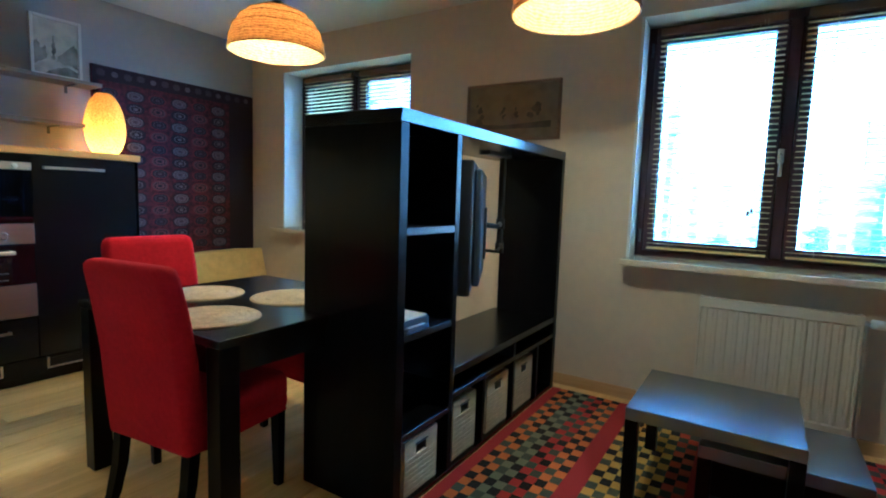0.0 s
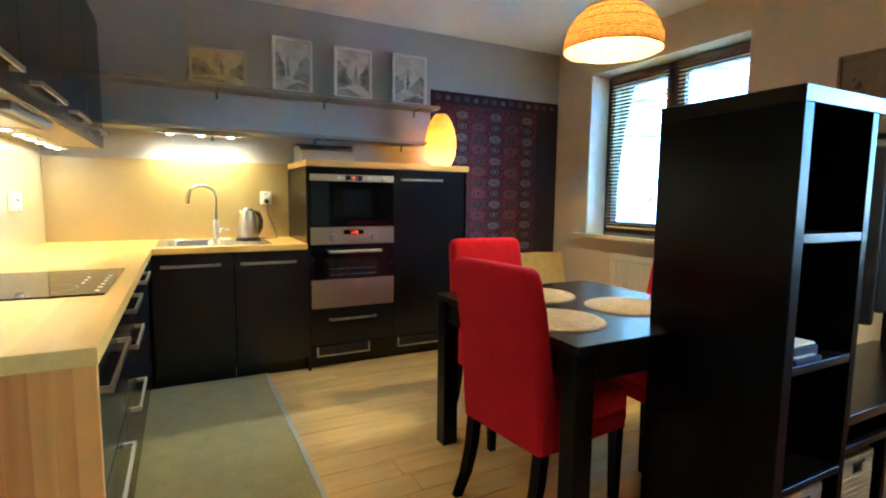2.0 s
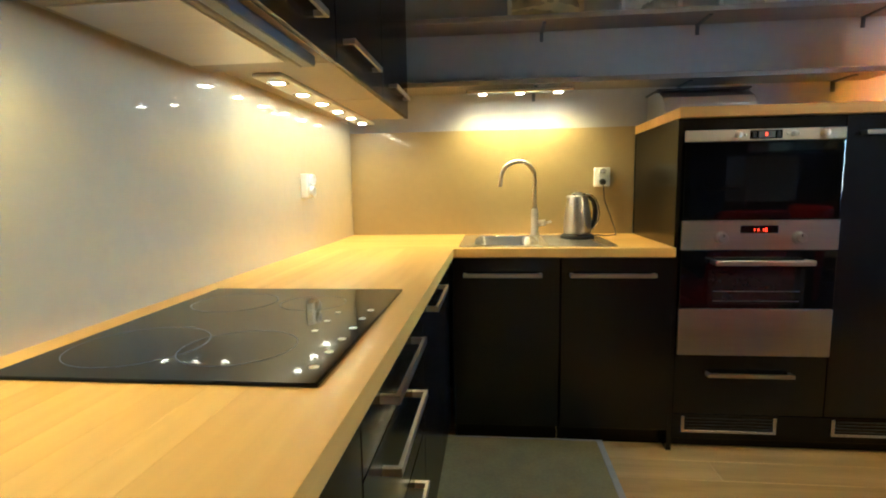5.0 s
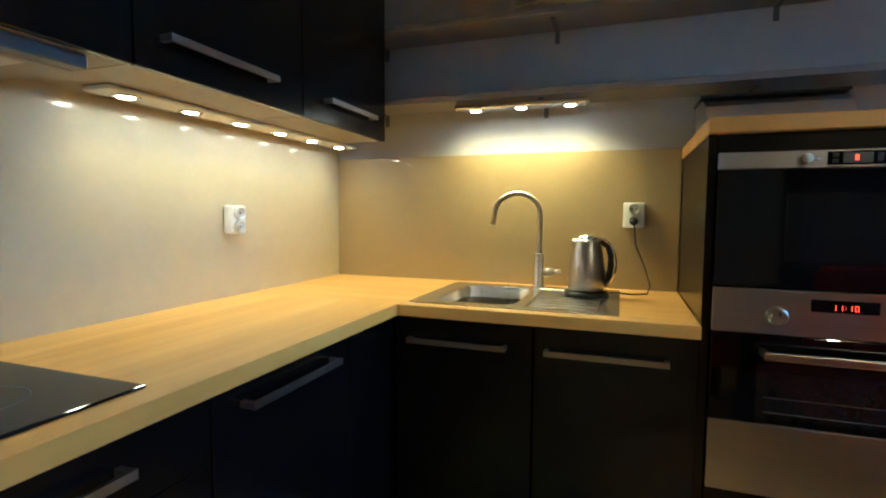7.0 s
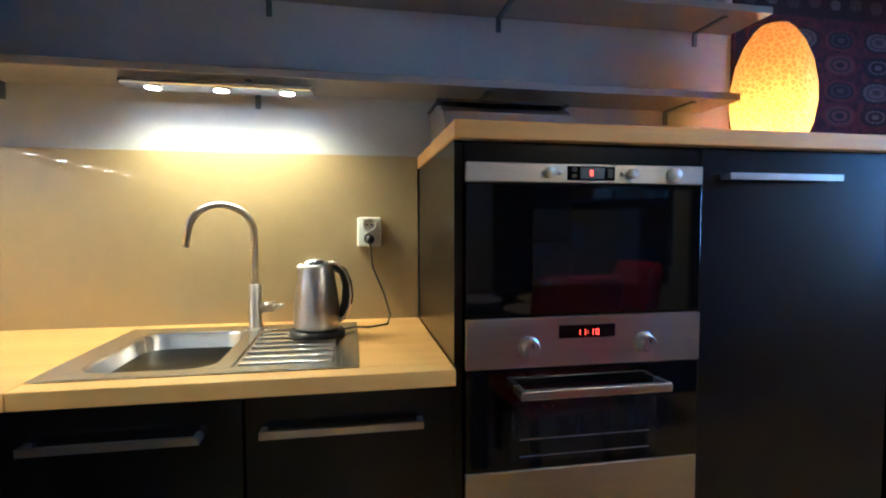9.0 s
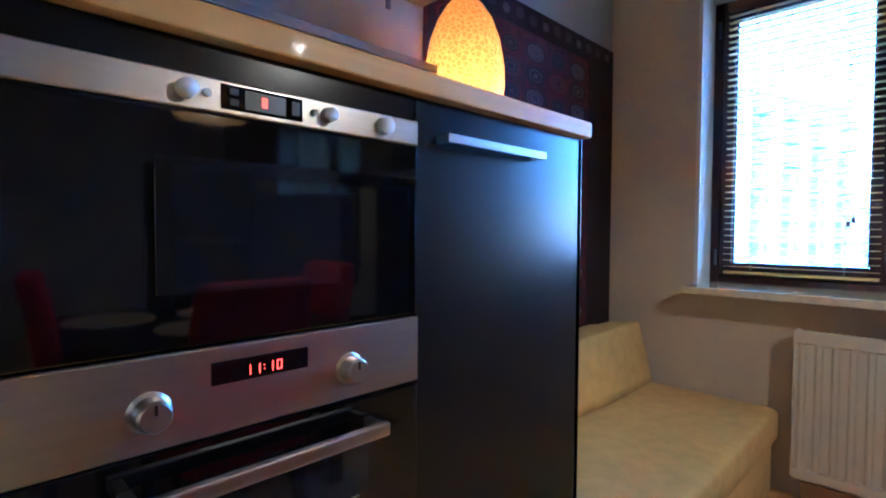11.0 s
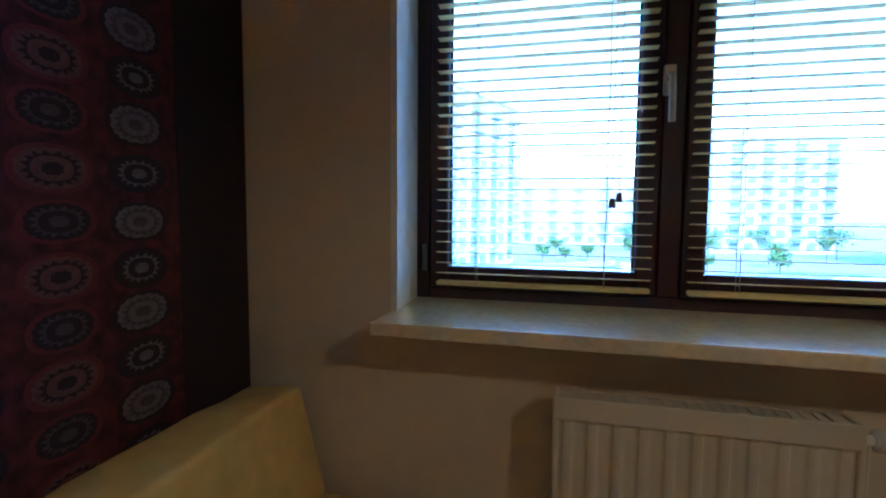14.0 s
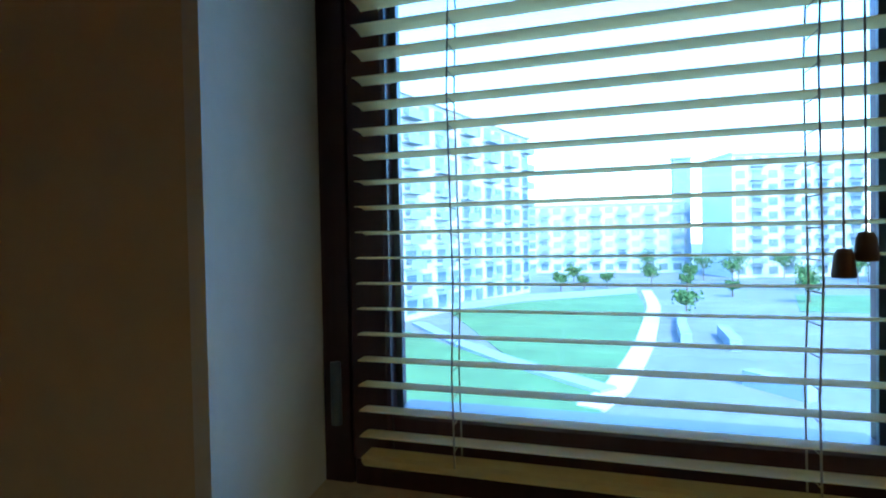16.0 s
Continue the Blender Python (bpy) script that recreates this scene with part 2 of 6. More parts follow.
# ---- mesh helpers ----
def box(bm, x0, y0, z0, x1, y1, z1, bevel=0.0, seg=1):
    v = bmesh.ops.create_cube(bm, size=1)["verts"]
    bmesh.ops.scale(bm, vec=(abs(x1 - x0), abs(y1 - y0), abs(z1 - z0)), verts=v)
    bmesh.ops.translate(bm, vec=((x0 + x1) / 2, (y0 + y1) / 2, (z0 + z1) / 2), verts=v)
    if bevel:
        edges = list({e for q in v for e in q.link_edges})
        bmesh.ops.bevel(bm, geom=edges, offset=bevel, segments=seg, affect="EDGES", profile=0.6)
    return bm


def rod(bm, a, b, r, seg=12, r2=None):
    a, b = Vector(a), Vector(b)
    d = b - a
    m = Matrix.Translation((a + b) / 2) @ d.to_track_quat("Z", "Y").to_matrix().to_4x4()
    bmesh.ops.create_cone(bm, cap_ends=True, segments=seg, radius1=r, radius2=r if r2 is None else r2, depth=d.length, matrix=m)
    return bm


def turned(bm, profile, seg=32, at=(0, 0, 0)):
    """A surface of revolution about z from (radius, height) pairs."""
    rings = []
    for r, z in profile:
        rings.append([bm.verts.new((at[0] + r * math.cos(2 * math.pi * k / seg), at[1] + r * math.sin(2 * math.pi * k / seg), at[2] + z)) for k in range(seg)])
    for a, b in zip(rings, rings[1:]):
        for k in range(seg):
            bm.faces.new((a[k], a[(k + 1) % seg], b[(k + 1) % seg], b[k]))
    return bm


def pipe(bm, points, r, seg=10):
    """A round tube along points."""
    pts = [Vector(p) for p in points]
    rings = []
    side = None
    for i, p in enumerate(pts):
        d = (pts[min(i + 1, len(pts) - 1)] - pts[max(i - 1, 0)]).normalized()
        if side is None:
            side = d.orthogonal().normalized()
        side = (side - d * side.dot(d)).normalized()
        up = d.cross(side)
        rings.append([bm.verts.new(p + r * (math.cos(2 * math.pi * k / seg) * side + math.sin(2 * math.pi * k / seg) * up)) for k in range(seg)])
    for a, b in zip(rings, rings[1:]):
        for k in range(seg):
            bm.faces.new((a[k], a[(k + 1) % seg], b[(k + 1) % seg], b[k]))
    bm.faces.new(rings[0][::-1])
    bm.faces.new(rings[-1])
    return bm


def sheet_prism(bm, outline, z0, z1):
    """A prism over a flat outline."""
    low = [bm.verts.new((x, y, z0)) for x, y in outline]
    top = [bm.verts.new((x, y, z1)) for x, y in outline]
    bm.faces.new(low[::-1])
    bm.faces.new(top)
    for k in range(len(low)):
        j = (k + 1) % len(low)
        bm.faces.new((low[k], low[j], top[j], top[k]))
    return bm


def B():
    return bmesh.new()


def mesh_of(name, bm, mat, smooth=False):
    bmesh.ops.recalc_face_normals(bm, faces=bm.faces)
    me = bpy.data.meshes.new(name)
    bm.to_mesh(me)
    bm.free()
    me.materials.append(mat)
    if smooth:
        for p in me.polygons:
            p.use_smooth = True
    return me


def root_place(ob):
    p = Vector((0, 0, 0))
    while ob:
        p += ob.location
        ob = ob.parent
    return p


def thing(name, place=(0, 0, 0), label="", category="", group="", kind=""):
    ob = new(name)
    ob.location = place
    ob.empty_display_size = 0.1
    return tagged(ob, label, category, group, kind)


def part(name, bm, mat, parent, label="", smooth=False):
    """Links a bmesh, in world places, as one mesh under a thing or a part."""
    off = root_place(parent)
    bmesh.ops.translate(bm, vec=-off, verts=bm.verts)
    ob = new(name, mesh_of(name, bm, mat, smooth))
    ob.parent = parent
    return tagged(ob, label)


def solid(name, bm, mat, label, category="", group="", kind="", smooth=False):
    """A thing, or a piece of the setting, of one mesh."""
    return tagged(new(name, mesh_of(name, bm, mat, smooth)), label, category, group, kind)


# ---- the room ----
W, TOP, SOUTH, OUT = 4.125, 2.59, -6.6, 4.47
WINDOWS = [(-0.445, -1.90), (-3.575, -5.11)]
WIN_LOW, WIN_TOP = 0.875, 2.31

solid("wall_north", box(B(), -0.2, 0, 0, W + 0.35, 0.2, TOP), WALL_GREY, "grey painted wall behind the kitchen and the bench", "wall", kind="structure")
solid("wall_west", box(B(), -0.2, SOUTH, 0, 0, 0, TOP), WALL_CREAM, "cream painted wall behind the long worktop", "wall", kind="structure")
solid("wall_south", box(B(), -0.2, SOUTH - 0.2, 0, W + 0.35, SOUTH, TOP), WALL_CREAM, "cream painted wall closing the living area", "wall", kind="structure")
east = B()
edges_y = [0.0] + [v for w in WINDOWS for v in w] + [SOUTH]
for a, b in zip(edges_y[::2], edges_y[1::2]):
    box(east, W, b, 0, OUT, a, TOP)
for a, b in WINDOWS:
    box(east, W, b, 0, OUT, a, WIN_LOW - 0.035)
    box(east, W, b, WIN_TOP, OUT, a, TOP)
solid("wall_east", east, WALL_CREAM, "cream painted outer wall with two deep window openings", "wall", kind="structure")
solid("ceiling", box(B(), -0.2, SOUTH - 0.2, TOP, OUT, 0.2, TOP + 0.15), CEILING, "plain white plaster ceiling", "ceiling", kind="structure")
for i, (a, b) in enumerate(WINDOWS):
    lining = B()
    sheet_prism(lining, [(W - 0.002, a), (4.352, a), (4.352, a - 0.003), (W - 0.002, a - 0.018)], WIN_LOW, WIN_TOP)
    box(lining, W - 0.002, b, WIN_LOW, 4.36, b + 0.004, WIN_TOP)
    box(lining, W - 0.002, b + 0.004, WIN_TOP - 0.004, 4.36, a - 0.004, WIN_TOP)
    solid("trim", lining, REVEAL, "white plastered reveal round a window", "window reveal", kind="structure")
skirt = B()
box(skirt, W - 0.014, SOUTH, 0, W, -0.9, 0.075, 0.003)
solid("baseboard", skirt, PINE, "honey-coloured wooden skirting along the window wall", "skirting", kind="structure")


def window(name, a, b, label):
    """A two-sash wooden window between y = a and y = b, with its blinds left to blind()."""
    w = thing(name, (4.36, (a + b) / 2, WIN_LOW), label, "window", kind="structure")
    mid = (a + b) / 2
    fr = B()
    x0, x1, t = 4.352, 4.43, 0.045
    box(fr, x0, a - t, WIN_LOW, x1, a, WIN_TOP, 0.004)
    box(fr, x0, b, WIN_LOW, x1, b + t, WIN_TOP, 0.004)
    box(fr, x0, b + t, WIN_LOW, x1, a - t, WIN_LOW + 0.05, 0.004)
    box(fr, x0, b + t, WIN_TOP - 0.05, x1, a - t, WIN_TOP, 0.004)
    box(fr, x0, mid - 0.03, WIN_LOW + 0.05, x1, mid + 0.03, WIN_TOP - 0.05, 0.004)
    xs, e = 4.407, 0.02
    box(fr, xs, a - t - e, WIN_LOW + 0.03, x1 + 0.003, a - 0.01, WIN_TOP - 0.03)
    box(fr, xs, b + 0.01, WIN_LOW + 0.03, x1 + 0.003, b + t + e, WIN_TOP - 0.03)
    box(fr, xs, b + 0.02, WIN_LOW + 0.01, x1 + 0.002, a - 0.02, WIN_LOW + 0.075)
    box(fr, xs, b + 0.02, WIN_TOP - 0.075, x1 + 0.002, a - 0.02, WIN_TOP - 0.01)
    box(fr, xs, mid - 0.055, WIN_LOW + 0.03, x1 + 0.001, mid + 0.055, WIN_TOP - 0.03)
    part("window_frame", fr, MAHOGANY, w)
    for s0, s1 in ((a - t, mid + 0.03), (mid - 0.03, b + t)):
        lo, hi = min(s0, s1) + 0.003, max(s0, s1) - 0.003
        sash = B()
        z0, z1, k = WIN_LOW + 0.053, WIN_TOP - 0.053, 0.055
        sx0, sx1 = 4.340, 4.405
        box(sash, sx0, lo, z0, sx1, lo + k, z1, 0.005)
        box(sash, sx0, hi - k, z0, sx1, hi, z1, 0.005)
        box(sash, sx0, lo + k, z0, sx1, hi - k, z0 + k + 0.01, 0.005)
        box(sash, sx0, lo + k, z1 - k, sx1, hi - k, z1, 0.005)
        sh = part("sash", sash, MAHOGANY, w)
        gl = part("pane", box(B(), 4.372, lo + k - 0.008, z0 + k, 4.378, hi - k + 0.008, z1 - k + 0.008), pane_mat, sh, "clear glass pane")
        gl.visible_shadow = False
        gasket = B()
        g = 0.008
        box(gasket, 4.366, lo + k, z0 + k + 0.01, 4.371, lo + k + g, z1 - k)
        box(gasket, 4.366, hi - k - g, z0 + k + 0.01, 4.371, hi - k, z1 - k)
        part("gasket", gasket, GREY_PLASTIC, sh, "dark rubber glazing seal")
        for hz in (z0 + 0.05, z1 - 0.13):
            hy = hi - 0.006 if s0 == a - t else lo + 0.006
            part("hinge", rod(B(), (sx0 - 0.012, hy + (0.02 if s0 == a - t else -0.02), hz), (sx0 - 0.012, hy + (0.02 if s0 == a - t else -0.02), hz + 0.08), 0.007, 10), GREY_PLASTIC, w, "dull metal hinge cover", True)
    hd = B()
    box(hd, 4.322, mid + 0.004, 1.47, 4.340, mid + 0.036, 1.55, 0.006, 2)
    pipe(hd, [(4.325, mid + 0.020, 1.515), (4.295, mid + 0.020, 1.515), (4.285, mid + 0.020, 1.505), (4.283, mid + 0.019, 1.46), (4.287, mid + 0.018, 1.395)], 0.009)
    part("window_handle", hd, STEEL, w, "silver lever window handle", True)
    return w


window("window_1", *WINDOWS[0], "dark mahogany two-sash window over the bench")
window("window_2", *WINDOWS[1], "dark mahogany two-sash window over the coffee tables")
for i, (a, b) in enumerate(WINDOWS):
    s = box(B(), 3.978, b - 0.055, WIN_LOW - 0.018, W - 0.001, a + 0.004, WIN_LOW + 0.017, 0.005, 2)
    box(s, W - 0.012, b, WIN_LOW - 0.0345, OUT, a, WIN_LOW + 0.0165)
    solid("window_sill", s, MARBLE, "polished beige marble window sill", "window sill", kind="structure")


def blind(y0, y1, tassel, label, low=0.95):
    """A venetian blind hanging in front of one sash: rails, slats, ladder cords and two wooden tassels."""
    mid = (y0 + y1) / 2
    top = WIN_TOP - 0.028
    o = thing("venetian_blind", (4.318, mid, low - 0.012), label, "blind", "blinds in the windows")
    part("head_rail", box(B(), 4.292, y0, top - 0.045, 4.334, y1, top, 0.003), BLIND_WOOD, o, "brown wooden head rail")
    part("bottom_rail", box(B(), 4.304, y0, low - 0.012, 4.334, y1, low + 0.002, 0.004), SLAT, o)
    pitch = 0.031
    count = int((top - 0.05 - low) / pitch)
    me = None
    for k in range(count):
        z = low + pitch * (k + 0.75)
        if me is None:
            bm = B()
            n = 4
            grid = []
            for e, yy in enumerate((y0, y1)):
                grid.append([bm.verts.new((-0.0145 + 0.029 * q / n, yy - mid, 0.0016 * math.sin(math.pi * q / n))) for q in range(n + 1)])
            for q in range(n):
                bm.faces.new((grid[0][q], grid[1][q], grid[1][q + 1], grid[0][q + 1]))
            geo = bmesh.ops.extrude_face_region(bm, geom=bm.faces[:])["geom"]
            bmesh.ops.translate(bm, vec=(0, 0, 0.0013), verts=[g for g in geo if isinstance(g, bmesh.types.BMVert)])
            me = mesh_of("slat", bm, SLAT)
        s = new("slat", me)
        s.parent = o
        s.location = (0.001, 0, z - (low - 0.012))
        s.rotation_euler = (0, radians(4 + 1.2 * math.sin(k * 1.7)), 0)
    for yy in (y0 + (y1 - y0) * 0.2, y0 + (y1 - y0) * 0.8):
        cords = B()
        for dx in (-0.017, 0.017):
            pipe(cords, [(4.319 + dx, yy + 0.002 * math.sin(q * 2.1), low + (top - 0.045 - low) * q / 12) for q in range(13)], 0.0011, 5)
        for k in range(count):
            z = low + pitch * (k + 0.75) - 0.004
            rod(cords, (4.302, yy, z), (4.336, yy, z), 0.0008, 4)
        part("ladder_cord", cords, CORD, o, "thin string ladder cord")
    for dy, dz in ((0.0, 0.0), (-0.017, 0.015)):
        pull = B()
        zt = tassel[1] + dz
        pipe(pull, [(4.290, tassel[0] + dy, zt + 0.025), (4.289, tassel[0] + dy + 0.002, 1.7), (4.291, tassel[0] + dy, top - 0.03)], 0.0011, 5)
        cp = part("pull_cord", pull, CORD, o)
        t = turned(B(), [(0.0, 0.0), (0.0090, 0.001), (0.0098, 0.003), (0.0078, 0.022), (0.0055, 0.027), (0.0, 0.028)], 14, (4.290, tassel[0] + dy, zt))
        part("tassel", t, BLIND_WOOD, cp, "dark turned wooden tassel", True)
    return o


blind(-0.522, -1.122, (-1.015, 1.170), "open cream venetian blind in the window over the bench")
blind(-1.216, -1.822, (-1.712, 1.215), "open cream venetian blind in the window over the bench")
blind(-3.655, -4.297, (-4.19, 1.17), "open cream venetian blind in the living area window")
blind(-4.388, -5.03, (-4.92, 1.17), "open cream venetian blind in the living area window")


def radiator(y0, y1, z0, z1, label):
    """A ribbed steel panel radiator with side plates, grille top, brackets and valve."""
    x0, x1 = 4.005, 4.085
    o = thing("radiator", (4.05, (y0 + y1) / 2, z0), label, "radiator", "radiators under the windows")
    bm = B()
    n = int((y0 - y1) / 0.05)
    step = (y0 - y1) / n
    prof = [(y0, x0 + 0.002)]
    for k in range(n):
        for u, dx in ((0.14, 0.007), (0.24, 0.006), (0.36, 0.001), (0.5, 0.0), (0.64, 0.001), (0.76, 0.006), (0.86, 0.007)):
            prof.append((y0 - step * (k + u), x0 + dx))
    prof.append((y1, x0 + 0.002))
    zs = [z0, z0 + 0.035, z0 + 0.044, z1 - 0.053, z1 - 0.044, z1]
    rows_ = []
    for j, z in enumerate(zs):
        flat = j in (0, 1, 4, 5)
        rows_.append([bm.verts.new((x0 - 0.003 if flat else px, py, z)) for py, px in prof])
    for r0, r1 in zip(rows_, rows_[1:]):
        for k in range(len(prof) - 1):
            bm.faces.new((r0[k], r0[k + 1], r1[k + 1], r1[k]))
    part("front_panel", bm, ENAMEL, o)
    part("back_panel", box(B(), x1 - 0.01, y1, z0, x1, y0, z1 - 0.005, 0.003), ENAMEL, o)
    for yy in (y0, y1):
        part("side_plate", box(B(), x0 - 0.002, yy - 0.006, z0 + 0.005, x1, yy + 0.006, z1 + 0.004, 0.003), ENAMEL, o)
    top = B()
    box(top, x0, y1, z1 - 0.006, x0 + 0.012, y0, z1 + 0.004, 0.002)
    for k in range(int((y0 - y1) / 0.025)):
        yy = y0 - 0.012 - 0.025 * k
        box(top, x0 + 0.012, yy - 0.008, z1 - 0.004, x1 - 0.012, yy + 0.004, z1)
    box(top, x0 + 0.012, y1 + 0.006, z1 - 0.010, x1 - 0.012, y0 - 0.006, z1 - 0.0045)
    part("top_grille", top, ENAMEL, o)
    v = B()
    rod(v, (x0 + 0.03, y1, z1 - 0.035), (x0 + 0.03, y1 - 0.035, z1 - 0.035), 0.012, 14)
    for d0, d1, ra, rb in ((0.030, 0.036, 0.015, 0.022), (0.036, 0.085, 0.0235, 0.0225), (0.085, 0.105, 0.0225, 0.016)):
        rod(v, (x0 + 0.03, y1 - d0, z1 - 0.035), (x0 + 0.03, y1 - d1, z1 - 0.035), ra, 20, rb)
    part("valve", v, WHITE_PLASTIC, o, "white thermostat valve", True)
    part("pipe", pipe(B(), [(x0 + 0.03, y1 - 0.02, z1 - 0.04), (x0 + 0.03, y1 - 0.02, 0.3), (x0 + 0.03, y1 - 0.02, 0.0)], 0.009), ENAMEL, o)
    for yy in (y0 - 0.12, y1 + 0.12):
        part("bracket", box(B(), x1, yy - 0.015, z0 + 0.1, W, yy + 0.015, z1 - 0.1, 0.002), ENAMEL, o)
    return o


radiator(-0.886, -1.485, 0.13, 0.737, "cream ribbed panel radiator beside the bench")
radiator(-4.015, -4.715, 0.11, 0.715, "cream ribbed panel radiator behind the coffee tables")

# ---- kitchen ----
CT, CU, FY, FX = 0.880, 0.842, -0.655, 0.620


def handle(name, p0, p1, out, parent, label="brushed steel bar handle"):
    """A flat bar handle on two posts; out is the way it stands off."""
    bm = B()
    a, b, o = Vector(p0), Vector(p1), Vector(out)
    d = (b - a).normalized()
    u = Vector((0, 0, 1)) if abs(d.z) < 0.5 else d.cross(o).normalized()
    def slab(c0, c1, h, t0, t1):
        pts = []
        for s in (c0, c1):
            for w_ in (t0, t1):
                for q in (-h, h):
                    pts.append(bm.verts.new(s + o * w_ + u * q))
        for f in ((0, 1, 3, 2), (4, 6, 7, 5), (0, 4, 5, 1), (2, 3, 7, 6), (0, 2, 6, 4), (1, 5, 7, 3)):
            bm.faces.new([pts[k] for k in f])
    slab(a, b, 0.008, 0.027, 0.035)
    for c in (a, b - d * 0.012):
        slab(c, c + d * 0.012, 0.007, 0.0, 0.0275)
    return part(name, bm, STEEL, parent, label)


def base_unit(name, x0, y0, x1, y1, label, face):
    o = thing(name, ((x0 + x1) / 2, (y0 + y1) / 2, 0), label, "kitchen cabinet", "fitted base cabinets")
    b = B()
    if face == "y":
        box(b, x0, y0 + 0.02, 0.1, x1, y1, CU - 0.004)
        part("body", b, BLACK_WOOD, o)
        part("plinth", box(B(), x0, y0 + 0.06, 0, x1, y0 + 0.076, 0.1), BLACK_X, o)
    else:
        box(b, x0, y0, 0.1, x1 - 0.02, y1, CU - 0.004)
        part("body", b, BLACK_WOOD, o)
        part("plinth", box(B(), x1 - 0.06, y0, 0, x1 - 0.044, y1, 0.1), BLACK_X, o)
    return o


# the sink run
for x0, x1, hx0, hx1 in ((0.61, 1.062, 0.66, 0.985), (1.065, 1.515, 1.10, 1.44)):
    o = base_unit("base_cabinet", x0, -0.62, x1, -0.02, "black-brown sink cabinet with a steel bar handle", "y")
    d = part("door", box(B(), x0 + 0.0015, -0.64, 0.103, x1 - 0.0015, -0.6215, CU - 0.004, 0.0015), BLACK_WOOD, o)
    handle("handle", (hx0, -0.64, 0.768), (hx1, -0.64, 0.768), (0, -1, 0), d)
# the hob run
units = [(-0.62, -0.92, "filler"), (-0.922, -1.42, "door"), (-1.423, -2.06, "drawers"), (-2.063, -2.74, "drawers")]
for a, b, sort in units:
    o = base_unit("base_cabinet", 0.0 + 0.02, b, 0.575, a, "black-brown cabinet with " + ("drawers and steel handles" if sort == "drawers" else "a plain front under the worktop"), "x")
    if sort == "drawers":
        far = a > -1.5
        for z0, z1, hz in (((0.103, 0.47, 0.42), (0.473, 0.705, 0.65), (0.708, CU - 0.004, 0.78)) if far else ((0.103, 0.47, 0.405), (0.473, CU - 0.004, 0.745))):
            d = part("drawer_front", box(B(), 0.577, b + 0.0015, z0, 0.595, a - 0.0015, z1, 0.0015), BLACK_WOOD, o)
            handle("handle", (0.595, -1.60 if far else -2.19, hz), (0.595, -1.94 if far else -2.65, hz), (1, 0, 0), d)
    else:
        d = part("door", box(B(), 0.577, b + 0.0015, 0.103, 0.595, a - 0.0015, CU - 0.004, 0.0015), BLACK_WOOD, o)
        if sort == "door":
            handle("handle", (0.595, -1.01, 0.79), (0.595, -1.345, 0.79), (1, 0, 0), d)

# the worktops
top = thing("worktop", (0.3, -1.5, CU), "oiled beech block worktop in an L shape", "worktop")
widths = [0.052, 0.064, 0.047, 0.058, 0.071, 0.049, 0.060, 0.054, 0.066]
sx = 0.0125
for k, wd in enumerate(widths):
    ex = FX if k == len(widths) - 1 else sx + wd
    part("stave", box(B(), sx, -2.772, CU, ex, FY, CT, 0.0003), BEECH, top)
    sx = ex
run = B()
box(run, 0.0125, FY, CU, 0.635, -0.0125, CT, 0.003, 2)
part("corner", run, BEECH_X, top)
front = B()
box(front, 0.6355, FY, CU, 1.515, -0.60, CT, 0.003, 2)
box(front, 0.6355, -0.075, CU, 1.515, -0.0125, CT, 0.002)
box(front, 1.305, -0.5995, CU, 1.515, -0.0755, CT, 0.002)
part("sink_run", front, BEECH_X, top)
# the staved end of the hob run
endp = thing("end_panel", (0.3, -2.754, 0), "staved beech panel closing the long worktop", "panel")
widths = [0.048, 0.062, 0.042, 0.055, 0.066, 0.040, 0.058, 0.072, 0.045, 0.038, 0.036, 0.041]
sx = 0.013
for wd in widths:
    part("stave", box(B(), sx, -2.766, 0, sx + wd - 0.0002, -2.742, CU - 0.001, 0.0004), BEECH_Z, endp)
    sx += wd

# hob
hob = thing("hob", (0.325, -1.84, CT), "black glass induction hob set in the worktop", "hob")
part("glass", box(B(), 0.080, -2.135, CT, 0.562, -1.525, CT + 0.006, 0.003, 2), BLACK_GLASS, hob)
for k in range(6):
    y = -2.075 + 0.066 * k
    part("key_mark", rod(B(), (0.535, y, CT + 0.006), (0.535, y, CT + 0.0068), 0.0075, 12), WHITE_PLASTIC, hob, "pale touch-key mark")
    if k > 2:
        part("key_mark", rod(B(), (0.472, y - 0.02, CT + 0.006), (0.472, y - 0.02, CT + 0.0068), 0.006, 12), WHITE_PLASTIC, hob, "pale touch-key mark")
for cx, cy, r in ((0.21, -1.68, 0.09), (0.21, -1.99, 0.105), (0.39, -1.68, 0.07), (0.38, -1.99, 0.09)):
    part("zone_mark", turned(B(), [(r, CT + 0.0062), (r + 0.0015, CT + 0.0062)], 40, (cx, cy, 0)), GREY_PLASTIC, hob, "thin grey ring mark")

# sink
sink = thing("sink", (0.96, -0.33, CT - 0.15), "stainless steel inset sink with ribbed drainer", "sink")
X0, X1, Y0, Y1, Z = 0.637, 1.304, -0.598, -0.078, CT + 0.003
rim = B()
bx0, bx1, by0, by1 = 0.70, 0.985, -0.555, -0.155
box(rim, X0, Y0, CT - 0.001, X1, by0, Z, 0.0015)
box(rim, X0, by1, CT - 0.001, X1, Y1, Z, 0.0015)
box(rim, X0, by0, CT - 0.001, bx0, by1, Z)
box(rim, bx1, by0, CT - 0.001, 1.02, by1, Z)
box(rim, 1.255, by0, CT - 0.001, X1, by1, Z)
box(rim, 1.02, by0, CT - 0.006, 1.255, by1, CT - 0.003)
part("rim", rim, SINK_STEEL, sink)
bowl = B()
